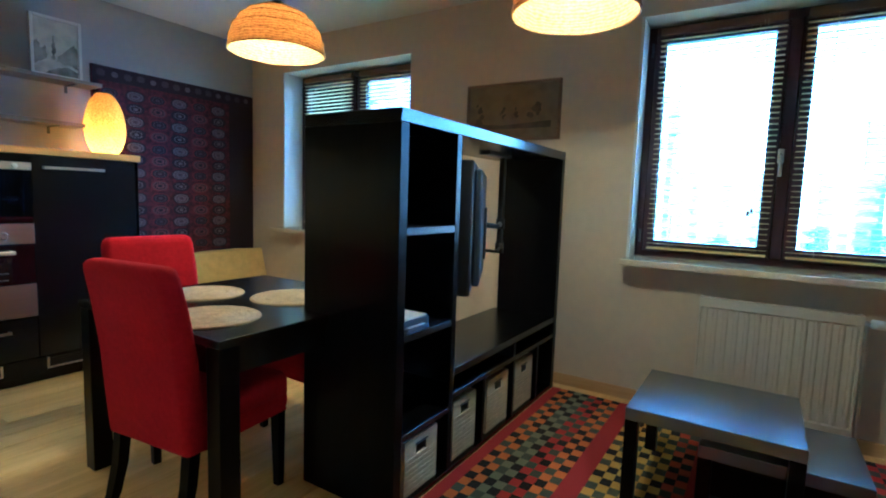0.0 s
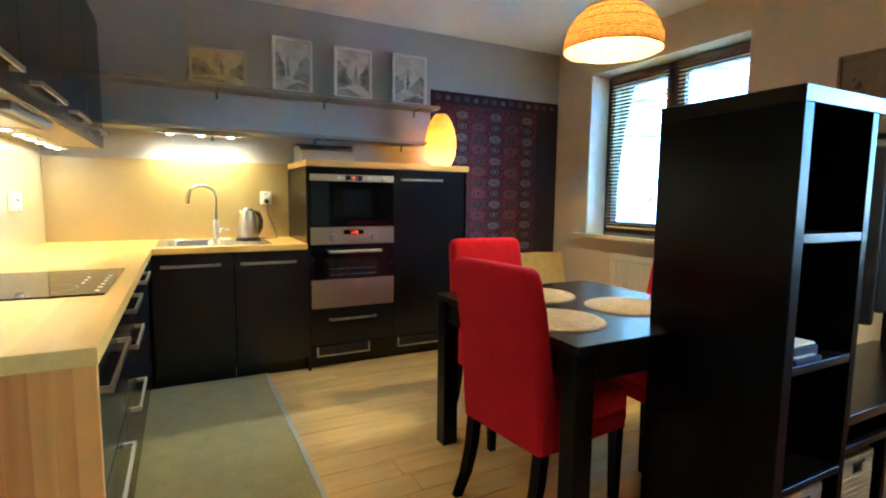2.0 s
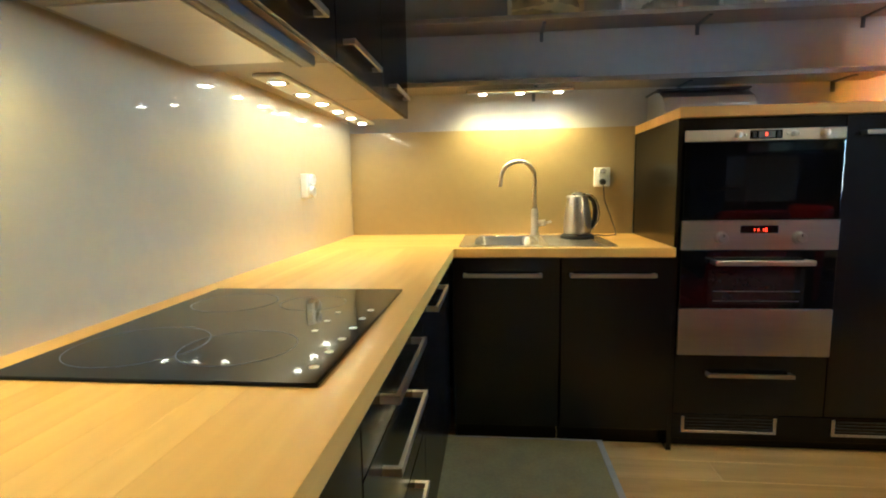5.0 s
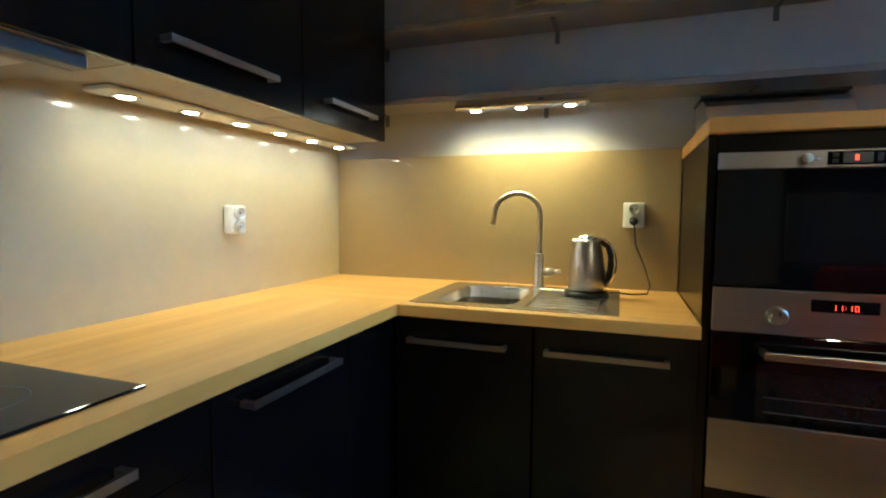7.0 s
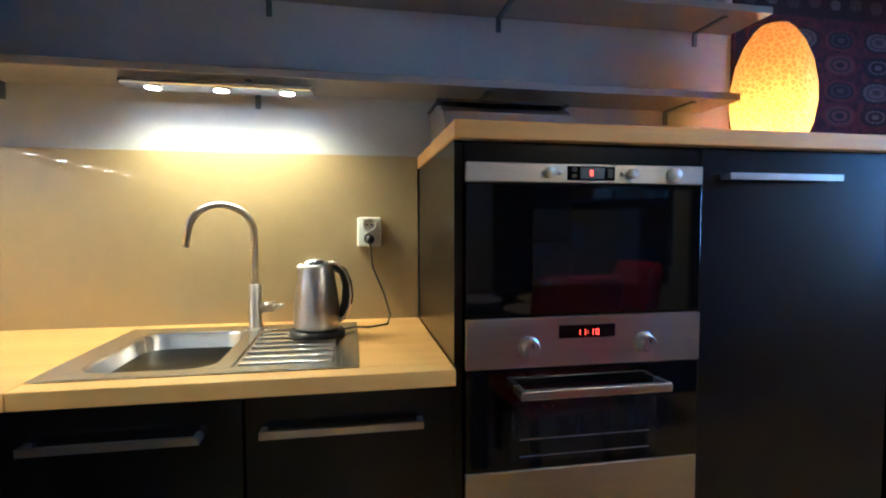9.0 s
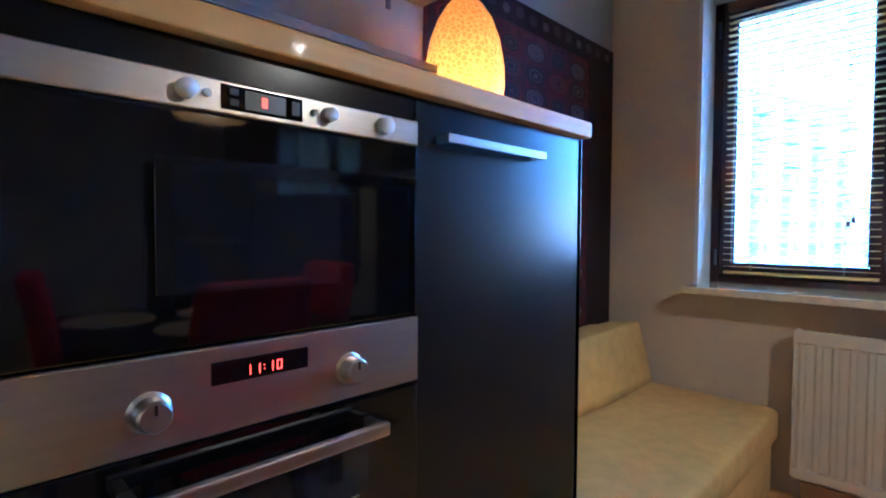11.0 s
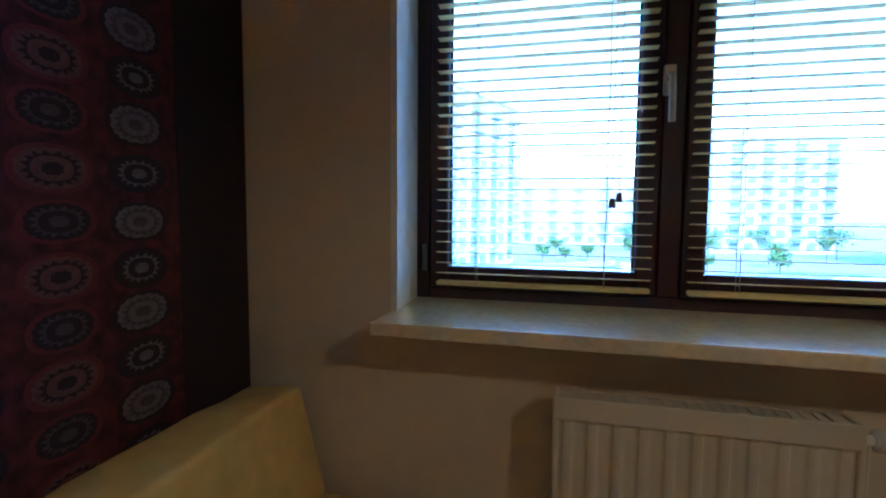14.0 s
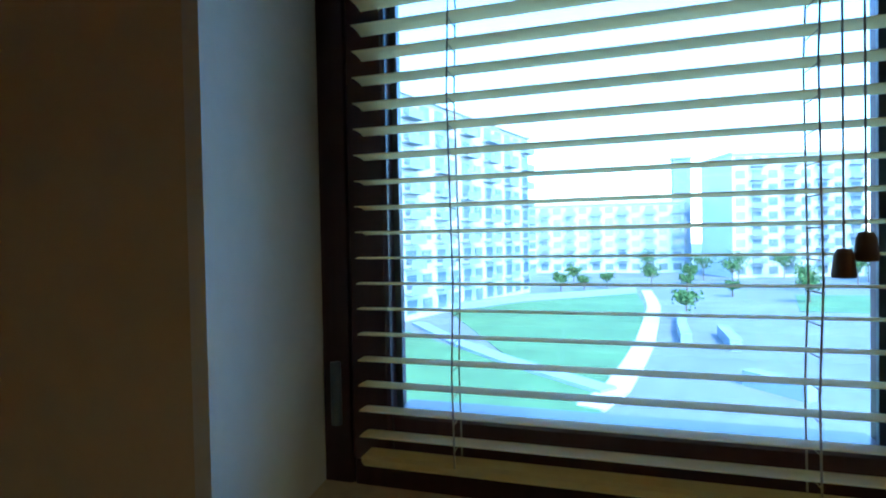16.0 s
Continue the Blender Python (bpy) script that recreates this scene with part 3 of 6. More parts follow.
def rounded(x0, y0, x1, y1, r, z, n=5):
    out = []
    for cx, cy, a0 in ((x1 - r, y1 - r, 0), (x0 + r, y1 - r, 90), (x0 + r, y0 + r, 180), (x1 - r, y0 + r, 270)):
        for k in range(n + 1):
            t_ = radians(a0 + 90 * k / n)
            out.append((cx + r * math.cos(t_), cy + r * math.sin(t_), z))
    return out
levels = [rounded(bx0, by0, bx1, by1, 0.06, Z - 0.001), rounded(bx0 + 0.004, by0 + 0.004, bx1 - 0.004, by1 - 0.004, 0.06, Z - 0.012), rounded(bx0 + 0.012, by0 + 0.012, bx1 - 0.012, by1 - 0.012, 0.065, CT - 0.13), rounded(bx0 + 0.04, by0 + 0.04, bx1 - 0.04, by1 - 0.04, 0.06, CT - 0.15)]
vv = [[bowl.verts.new(p) for p in q] for q in levels]
for a, b in zip(vv, vv[1:]):
    for k in range(len(a)):
        bowl.faces.new((a[k], a[(k + 1) % len(a)], b[(k + 1) % len(b)], b[k]))
bowl.faces.new(vv[-1])
part("bowl", bowl, SINK_STEEL, sink, "", True)
for cx, cy, sx, sy in ((bx0, by0, 1, 1), (bx1, by0, -1, 1), (bx0, by1, 1, -1), (bx1, by1, -1, -1)):
    pts = [(cx, cy)] + [(cx + sx * (0.06 - 0.06 * math.cos(radians(90 * k / 5))), cy + sy * (0.06 - 0.06 * math.sin(radians(90 * k / 5)))) for k in range(6)]
    part("corner_plate", sheet_prism(B(), pts, Z - 0.003, Z - 0.0002), SINK_STEEL, sink)
for k in range(7):
    part("drainer_rib", box(B(), 1.03, by0 + 0.025 + 0.054 * k, CT - 0.004, 1.245, by0 + 0.049 + 0.054 * k, CT + 0.0025, 0.004, 2), SINK_STEEL, sink)
part("drain", turned(B(), [(0.0, 0.001), (0.012, 0.001), (0.03, 0.003), (0.04, 0.0)], 24, (0.84, -0.35, CT - 0.15)), CHROME, sink, "chrome drain", True)
tap = thing("tap", (1.01, -0.115, Z), "brushed steel swan-neck mixer tap", "tap")
tx, ty = 0.997, -0.117
part("base", turned(B(), [(0.0, 0), (0.024, 0), (0.024, 0.006), (0.019, 0.012), (0.019, 0.13), (0.015, 0.136), (0.0, 0.137)], 24, (tx, ty, Z)), STEEL, tap, "", True)
arc = [(tx, ty, Z + 0.13), (tx, ty, Z + 0.29)]
for k in range(1, 13):
    t_ = math.pi * 0.92 * k / 12
    arc.append((tx - 0.086 * (1 - math.cos(t_)), ty - 0.03 * (1 - math.cos(t_)), Z + 0.29 + 0.086 * math.sin(t_)))
arc.append((arc[-1][0] - 0.008, arc[-1][1] - 0.003, arc[-1][2] - 0.06))
part("spout", pipe(B(), arc, 0.0105, 14), STEEL, tap, "", True)
lev = B()
rod(lev, (tx + 0.015, ty, Z + 0.062), (tx + 0.055, ty - 0.006, Z + 0.066), 0.016, 18)
rod(lev, (tx + 0.055, ty - 0.006, Z + 0.066), (tx + 0.085, ty - 0.010, Z + 0.070), 0.007, 12)
part("lever", lev, STEEL, tap, "", True)

# kettle
kx, ky, kz = 1.190, -0.255, CT + 0.0045
kettle = thing("kettle", (kx, ky, kz), "brushed steel electric kettle with a black base", "kettle")
part("power_base", turned(B(), [(0.0, 0), (0.078, 0), (0.08, 0.006), (0.074, 0.016), (0.0, 0.017)], 36, (kx, ky, kz)), BLACK_PLASTIC, kettle, "round black power base", True)
part("jug", turned(B(), [(0.0, 0.019), (0.060, 0.019), (0.0635, 0.024), (0.065, 0.045), (0.0635, 0.085), (0.0585, 0.13), (0.0515, 0.168), (0.0445, 0.194), (0.041, 0.203), (0.0, 0.204)], 36, (kx, ky, kz)), STEEL, kettle, "", True)
part("lid", turned(B(), [(0.0405, 0.2035), (0.039, 0.209), (0.033, 0.216), (0.02, 0.221), (0.0, 0.2225)], 30, (kx, ky, kz)), CHROME, kettle, "", True)
part("spout", rod(B(), (kx - 0.036, ky, kz + 0.182), (kx - 0.050, ky, kz + 0.201), 0.016, 14, 0.007), STEEL, kettle, "", True)
hh = B()
for dy in (-0.009, -0.003, 0.003, 0.009):
    pipe(hh, [(kx + 0.030, ky + dy, kz + 0.208), (kx + 0.058, ky + dy, kz + 0.203), (kx + 0.080, ky + dy, kz + 0.184), (kx + 0.094, ky + dy, kz + 0.150), (kx + 0.098, ky + dy, kz + 0.112), (kx + 0.092, ky + dy, kz + 0.076), (kx + 0.078, ky + dy, kz + 0.050), (kx + 0.060, ky + dy, kz + 0.038)], 0.006, 10)
part("handle", hh, CHROME, kettle, "curved steel-faced handle", True)
grip = B()
pipe(grip, [(kx + 0.045, ky, kz + 0.195), (kx + 0.072, ky, kz + 0.18), (kx + 0.083, ky, kz + 0.14), (kx + 0.080, ky, kz + 0.09), (kx + 0.062, ky, kz + 0.05)], 0.011, 12)
part("grip", grip, BLACK_PLASTIC, kettle, "black inner grip", True)
part("cord", pipe(B(), [(kx + 0.07, ky + 0.02, kz + 0.008), (kx + 0.11, ky + 0.06, kz + 0.006), (1.34, ky + 0.08, CT + 0.004), (1.40, ky + 0.12, CT + 0.004), (1.415, -0.06, CT + 0.02), (1.395, -0.035, CT + 0.09), (1.358, -0.05, CT + 0.18), (1.349, -0.066, CT + 0.262)], 0.003, 8), BLACK_PLASTIC, kettle, "black mains cord", True)
pl = B()
rod(pl, (1.348, -0.044, 1.152), (1.348, -0.074, 1.150), 0.0165, 18, 0.013)
part("plug", pl, BLACK_PLASTIC, kettle, "black mains plug", True)


def socket(cx, cy, cz, face, label):
    """A double upright socket with two round wells."""
    o = thing("power_socket", (cx, cy, cz), label, "socket", "sockets above the worktop")
    q = Matrix.Translation((cx, cy, cz)) @ (Matrix.Identity(4) if face == "y" else Matrix.Rotation(radians(90), 4, "Z"))
    def place(bm):
        bmesh.ops.transform(bm, matrix=q, verts=bm.verts)
        return bm
    part("cover", place(box(B(), -0.040, -0.030, -0.049, 0.040, 0, 0.049, 0.008, 3)), WHITE_PLASTIC, o)
    for z in (0.0235, -0.0235):
        ring = turned(B(), [(0.0225, 0.0), (0.0225, 0.013), (0.0205, 0.0145), (0.0185, 0.013), (0.0175, 0.0012), (0.0, 0.0012)], 24)
        bmesh.ops.rotate(ring, cent=(0, 0, 0), matrix=Matrix.Rotation(radians(90), 3, "X"), verts=ring.verts)
        bmesh.ops.translate(ring, vec=(0, -0.0302, z), verts=ring.verts)
        well = part("well", place(ring), WHITE_PLASTIC, o, "", True)
        holes = B()
        for dx in (-0.008, 0.008):
            rod(holes, (dx, -0.0312, z), (dx, -0.0322, z), 0.003, 8)
        part("pin_hole", place(holes), BLACK_PLASTIC, well)
    return o


socket(1.348, -0.0125, 1.176, "y", "white double wall socket with the kettle plugged in")
socket(0.0125, -0.722, 1.150, "x", "white double wall socket on the glass splashback")
socket(0.0125, -2.312, 1.130, "x", "white double wall socket on the glass splashback")

# splashbacks
solid("splashback", box(B(), 0.001, -2.95, CT - 0.03, 0.0122, -0.0125, 1.476, 0.001), GLASS_SAND, "glossy sand-coloured glass splashback", "splashback", "glass splashbacks")
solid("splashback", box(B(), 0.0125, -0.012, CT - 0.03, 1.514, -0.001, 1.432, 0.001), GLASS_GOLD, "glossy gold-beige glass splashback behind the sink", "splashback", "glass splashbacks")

# tall oven and fridge housing
tower = thing("tall_cabinet", (2.12, -0.31, 0), "black-brown housing for ovens and fridge", "kitchen cabinet")
part("side_panel", box(B(), 1.517, -0.62, 0.0, 1.537, -0.003, 1.39), BLACK_WOOD, tower)
part("side_panel", box(B(), 2.716, -0.62, 0.0, 2.735, -0.003, 1.39), BLACK_WOOD, tower)
inner = B()
box(inner, 1.5375, -0.60, 0.1, 2.7155, -0.003, 1.389)
part("body", inner, BLACK_WOOD, tower)
part("plinth", box(B(), 1.5375, -0.565, 0, 2.7155, -0.55, 0.1), BLACK_X, tower)
part("top_rail", box(B(), 1.5385, -0.62, 1.343, 2.134, -0.6005, 1.389, 0.001), BLACK_X, tower)
dr = part("drawer_front", box(B(), 1.5385, -0.62, 0.17, 2.134, -0.6005, 0.426, 0.0015), BLACK_WOOD, tower)
handle("handle", (1.662, -0.62, 0.350), (1.997, -0.62, 0.350), (0, -1, 0), dr)
fd = part("fridge_door", box(B(), 2.1375, -0.62, 0.17, 2.7345, -0.6005, 1.389, 0.0015), BLACK_WOOD, tower, "tall black-brown fridge door")
handle("handle", (2.19, -0.62, 1.318), (2.515, -0.62, 1.318), (0, -1, 0), fd)
kick = B()
box(kick, 1.5385, -0.618, 0.06, 2.7345, -0.6005, 0.1675, 0.001)
part("lower_panel", kick, BLACK_X, tower)
for gx0, gx1 in ((1.575, 1.955), (2.17, 2.535)):
    g = B()
    for a in ((gx0, 0.088, gx1, 0.098), (gx0, 0.098, gx0 + 0.012, 0.158), (gx1 - 0.012, 0.098, gx1, 0.158)):
        box(g, a[0], -0.623, a[1], a[2], -0.618, a[3], 0.001)
    gr = part("vent_frame", g, STEEL, tower, "brushed steel vent trim")
    for k in range(4):
        part("vent_slat", box(B(), gx0 + 0.014, -0.6215, 0.104 + 0.014 * k, gx1 - 0.014, -0.618, 0.110 + 0.014 * k), BLACK_PLASTIC, gr)
solid("cabinet_top", box(B(), 1.513, -0.645, 1.3905, 2.742, -0.003, 1.432, 0.004, 2), BEECH_X, "beech block top on the tall cabinet", "worktop")

mw = thing("microwave", (1.836, -0.61, 0.99), "built-in black glass microwave with steel strip", "microwave")
part("control_strip", box(B(), 1.541, -0.634, 1.297, 2.132, -0.6205, 1.341, 0.002), STEEL, mw)
part("door", box(B(), 1.541, -0.632, 0.990, 2.132, -0.6205, 1.295, 0.003, 2), OVEN_GLASS, mw, "black glass door")
seal = box(B(), 1.70, -0.6332, 1.06, 1.965, -0.632, 1.235, 0.0004)
part("door_window", seal, material("door window mesh", (0.012, 0.012, 0.013), 0.05, vary=0.1, scale=30, spec=0.7), mw)
disp = part("display", box(B(), 1.780, -0.6355, 1.303, 1.899, -0.634, 1.336, 0.0005), BLACK_GLASS, mw)
part("display_pane", box(B(), 1.812, -0.6362, 1.3065, 1.872, -0.6355, 1.3325, 0.0003), GREY_PLASTIC, disp, "dark grey display pane")
part("digit", box(B(), 1.836, -0.6369, 1.313, 1.844, -0.6362, 1.327), DIGIT_GLOW, disp, "lit red display digit")
for cx, cz, hz in ((1.796, 1.3270, 0.0050), (1.796, 1.3125, 0.0050), (1.886, 1.3195, 0.0105)):
    part("display_key", box(B(), cx - 0.0065, -0.6395, cz - hz, cx + 0.0065, -0.6356, cz + hz, 0.0015, 2), BLACK_PLASTIC, disp)
for cx, r in ((1.736, 0.0125), (1.942, 0.0115), (2.051, 0.0150)):
    part("knob", rod(B(), (cx, -0.634, 1.320), (cx, -0.650, 1.320), r, 28, r * 0.93), WHITE_PLASTIC, mw, "small white knob", True)
for cx in (1.762, 1.918):
    part("key", rod(B(), (cx, -0.634, 1.320), (cx, -0.640, 1.320), 0.0055, 16, 0.005), WHITE_PLASTIC, mw, "small white push key", True)

ov = thing("oven", (1.836, -0.61, 0.43), "built-in steel and black glass oven", "oven")
part("control_panel", box(B(), 1.541, -0.636, 0.868, 2.132, -0.6205, 0.986, 0.002), STEEL, ov)
dp = part("display", box(B(), 1.763, -0.6385, 0.935, 1.905, -0.636, 0.966, 0.0006), BLACK_GLASS, ov)
for k, ch in enumerate("1110"):
    x = 1.808 + 0.0135 * k + (0.006 if k > 1 else 0)
    bars = ((0.0064, 0, 0.008, 0.014),) if ch == "1" else ((0, 0, 0.008, 0.0016), (0, 0.0124, 0.008, 0.014), (0, 0, 0.0016, 0.014), (0.0064, 0, 0.008, 0.014))
    dig = B()
    for a, b, c, e in bars:
        box(dig, x + a, -0.6392, 0.941 + b, x + c, -0.6385, 0.941 + e)
    part("digit", dig, DIGIT_GLOW, dp, "lit red clock digit")
colon = B()
for z in (0.9445, 0.9505):
    box(colon, 1.8345, -0.6392, z, 1.8362, -0.6385, z + 0.0017)
part("colon", colon, DIGIT_GLOW, dp, "lit red clock colon")
for cx in (1.690, 1.981):
    kn = part("knob", turned(B(), [(0.0, 0.028), (0.017, 0.028), (0.020, 0.024), (0.021, 0.004), (0.026, 0.0)], 28), STEEL, ov, "ribbed steel dial")
    for v in kn.data.vertices:
        x, y, z = v.co + root_place(ov)
        v.co = Vector((cx + x, -0.636 - z, 0.918 + y)) - root_place(ov)
    part("knob_mark", box(B(), cx - 0.0015, -0.6655, 0.922, cx + 0.0015, -0.664, 0.934), BLACK_PLASTIC, kn)
part("door", box(B(), 1.541, -0.634, 0.628, 2.132, -0.6205, 0.866, 0.003, 2), OVEN_GLASS, ov, "black glass door")
part("door_window", box(B(), 1.65, -0.6352, 0.645, 2.02, -0.634, 0.79, 0.0004), material("oven window glass", (0.014, 0.013, 0.014), 0.06, vary=0.1, scale=20), ov)
for z in (0.66, 0.70):
    part("oven_rack", rod(B(), (1.67, -0.6356, z), (2.0, -0.6356, z), 0.0014, 6), STEEL, ov)
part("door_base", box(B(), 1.541, -0.634, 0.430, 2.132, -0.6205, 0.626, 0.002), STEEL, ov, "wide brushed steel lower door")
hb = B()
box(hb, 1.654, -0.690, 0.811, 2.024, -0.675, 0.832, 0.003, 2)
box(hb, 1.654, -0.676, 0.813, 1.670, -0.634, 0.830, 0.002)
box(hb, 2.008, -0.676, 0.813, 2.024, -0.634, 0.830, 0.002)
part("handle", hb, STEEL, ov, "square steel bar handle")

# bread box on the tall cabinet
bb = thing("bread_box", (1.74, -0.25, 1.432), "steel roll-front bread box on the tall cabinet", "bread box")
prof = [(-0.10, 1.4325), (-0.36, 1.4325), (-0.36, 1.45), (-0.35, 1.485), (-0.325, 1.52), (-0.28, 1.545), (-0.22, 1.558), (-0.10, 1.558)]
bm = B()
lv = [bm.verts.new((1.545, y, z)) for y, z in prof]
rv = [bm.verts.new((1.935, y, z)) for y, z in prof]
bm.faces.new(lv)
bm.faces.new(rv[::-1])
for k in range(len(prof)):
    j = (k + 1) % len(prof)
    bm.faces.new((lv[k], rv[k], rv[j], lv[j]))
part("body", bm, STEEL, bb)
part("top_plate", box(B(), 1.535, -0.28, 1.5585, 1.945, -0.09, 1.566, 0.002), BLACK_PLASTIC, bb, "dark top plate")
part("handle", rod(B(), (1.70, -0.372, 1.462), (1.78, -0.372, 1.462), 0.006, 10), CHROME, bb, "chrome pull", True)

# wall cabinets, hood and spots
WC0, WC1, WCX = 1.476, 2.22, 0.352
for a, b, h0, h1 in ((-0.235, -0.80, -0.364, -0.688), (-0.803, -1.37, -0.955, -1.31), (-1.373, -2.02, -1.53, -1.94), (-2.023, -2.62, -2.14, -2.52)):
    o = thing("wall_cabinet", (0.18, (a + b) / 2, WC0), "black-brown wall cabinet over the worktop", "kitchen cabinet", "wall cabinets")
    part("body", box(B(), 0.002, b, WC0 + 0.004, WCX, a, WC1), BLACK_WOOD, o)
    part("underside", box(B(), 0.0025, b + 0.001, WC0 - 0.002, WCX - 0.002, a - 0.001, WC0 + 0.0035), LAMINATE, o, "pale laminate underside")
    d = part("door", box(B(), WCX + 0.001, b + 0.0015, WC0 - 0.004, WCX + 0.019, a - 0.0015, WC1, 0.0015), BLACK_WOOD, o)
    handle("handle", (WCX + 0.019, h0, 1.543), (WCX + 0.019, h1, 1.543), (1, 0, 0), d)
hood = thing("cooker_hood", (0.18, -1.72, 1.44), "slim built-in cooker hood under the cabinets", "cooker hood")
part("body", box(B(), 0.03, -2.005, 1.444, 0.300, -1.44, 1.4735, 0.003), SHELF_GREY, hood)
part("visor", box(B(), 0.301, -2.005, 1.446, 0.335, -1.44, 1.4735, 0.003), GREY_PLASTIC, hood, "grey glass hood front")
part("filter", box(B(), 0.05, -1.93, 1.441, 0.285, -1.52, 1.4438, 0.0008), STEEL, hood, "metal grease filter")
for ys, n_ in ((UNDER_Y[:3], 0), (UNDER_Y[3:], 1)):
    o = thing("spot_bar", (0.13, sum(ys) / len(ys), 1.455), "lit spotlight bar under the wall cabinets", "spotlight", "spotlight bars")
    part("bar", box(B(), 0.085, min(ys) - 0.08, 1.462, 0.175, max(ys) + 0.08, 1.4735, 0.003), WHITE_PLASTIC, o)
    for y in ys:
        r_ = part("rim", turned(B(), [(0.034, 0.0), (0.034, -0.003), (0.027, -0.004), (0.027, 0.0)], 24, (0.13, y, 1.462)), CHROME, o, "", True)
        part("lens", rod(B(), (0.13, y, 1.4600), (0.13, y, 1.4585), 0.019, 24), LED_GLOW, r_, "glowing spot lens")

# shelves on the back wall
def shelf(z, x0, x1, label, y=-0.205):
    o = thing("wall_shelf", ((x0 + x1) / 2, -0.1, z - 0.03), label, "shelf", "wall shelves")
    part("board", box(B(), x0, y, z - 0.024, x1, -0.002, z, 0.002), SHELF_GREY, o)
    for k in range(4):
        x = x0 + 0.25 + (x1 - x0 - 0.4) * k / 3
        br = B()
        box(br, x - 0.009, -0.165, z - 0.031, x + 0.009, -0.002, z - 0.0245, 0.001)
        box(br, x - 0.009, -0.008, z - 0.075, x + 0.009, -0.002, z - 0.031, 0.001)
        part("bracket", br, GREY_PLASTIC, o, "dark metal bracket")
    return o


shelf(1.944, 0.02, 2.715, "long grey shelf carrying framed pictures")
shelf(1.648, 0.02, 2.60, "long grey shelf with spotlights beneath")
o = thing("spot_bar", (0.92, -0.14, 1.59), "lit three-lamp spotlight bar under a shelf", "spotlight", "spotlight bars")
part("bar", box(B(), 0.655, -0.185, 1.593, 1.180, -0.105, 1.611, 0.006, 2), CHROME, o)
for x in (0.735, 0.92, 1.105):
    r_ = part("rim", turned(B(), [(0.031, 0.0), (0.031, -0.003), (0.026, -0.004), (0.026, 0.0)], 24, (x, -0.15, 1.593)), CHROME, o, "", True)
    part("lens", rod(B(), (x, -0.15, 1.5905), (x, -0.15, 1.589), 0.020, 24), LED_GLOW, r_, "glowing spot lens")


def sketch(name, seed, base, ink):
    """A faded town view: soft dark masses over pale paper."""
    mat = bpy.data.materials.new(name)
    mat.use_nodes = True
    n, l = mat.node_tree.nodes, mat.node_tree.links
    b = n["Principled BSDF"]
    b.inputs["Roughness"].default_value, b.inputs["Coat Weight"].default_value = 0.5, 0.12
    tc, m = n.new("ShaderNodeTexCoord"), n.new("ShaderNodeMapping")
    m.inputs["Location"].default_value = (seed * 3.1, seed * 1.7, seed * 2.3)
    l.new(tc.outputs["Object"], m.inputs["Vector"])
    t = n.new("ShaderNodeTexNoise")
    t.inputs["Scale"].default_value, t.inputs["Detail"].default_value = 9, 7
    l.new(m.outputs["Vector"], t.inputs["Vector"])
    v = n.new("ShaderNodeTexVoronoi")
    v.inputs["Scale"].default_value = 16
    l.new(m.outputs["Vector"], v.inputs["Vector"])
    s = n.new("ShaderNodeMath")
    s.operation = "MULTIPLY_ADD"
    s.inputs[1].default_value = 0.25
    l.new(v.outputs["Distance"], s.inputs[0])
    l.new(t.outputs["Fac"], s.inputs[2])
    c = n.new("ShaderNodeValToRGB")
    c.color_ramp.elements[0].position, c.color_ramp.elements[1].position = 0.42, 0.72
    c.color_ramp.elements[0].color, c.color_ramp.elements[1].color = (*ink, 1), (*base, 1)
    l.new(s.outputs[0], c.inputs["Fac"])
    l.new(c.outputs["Color"], b.inputs["Base Color"])
    return mat


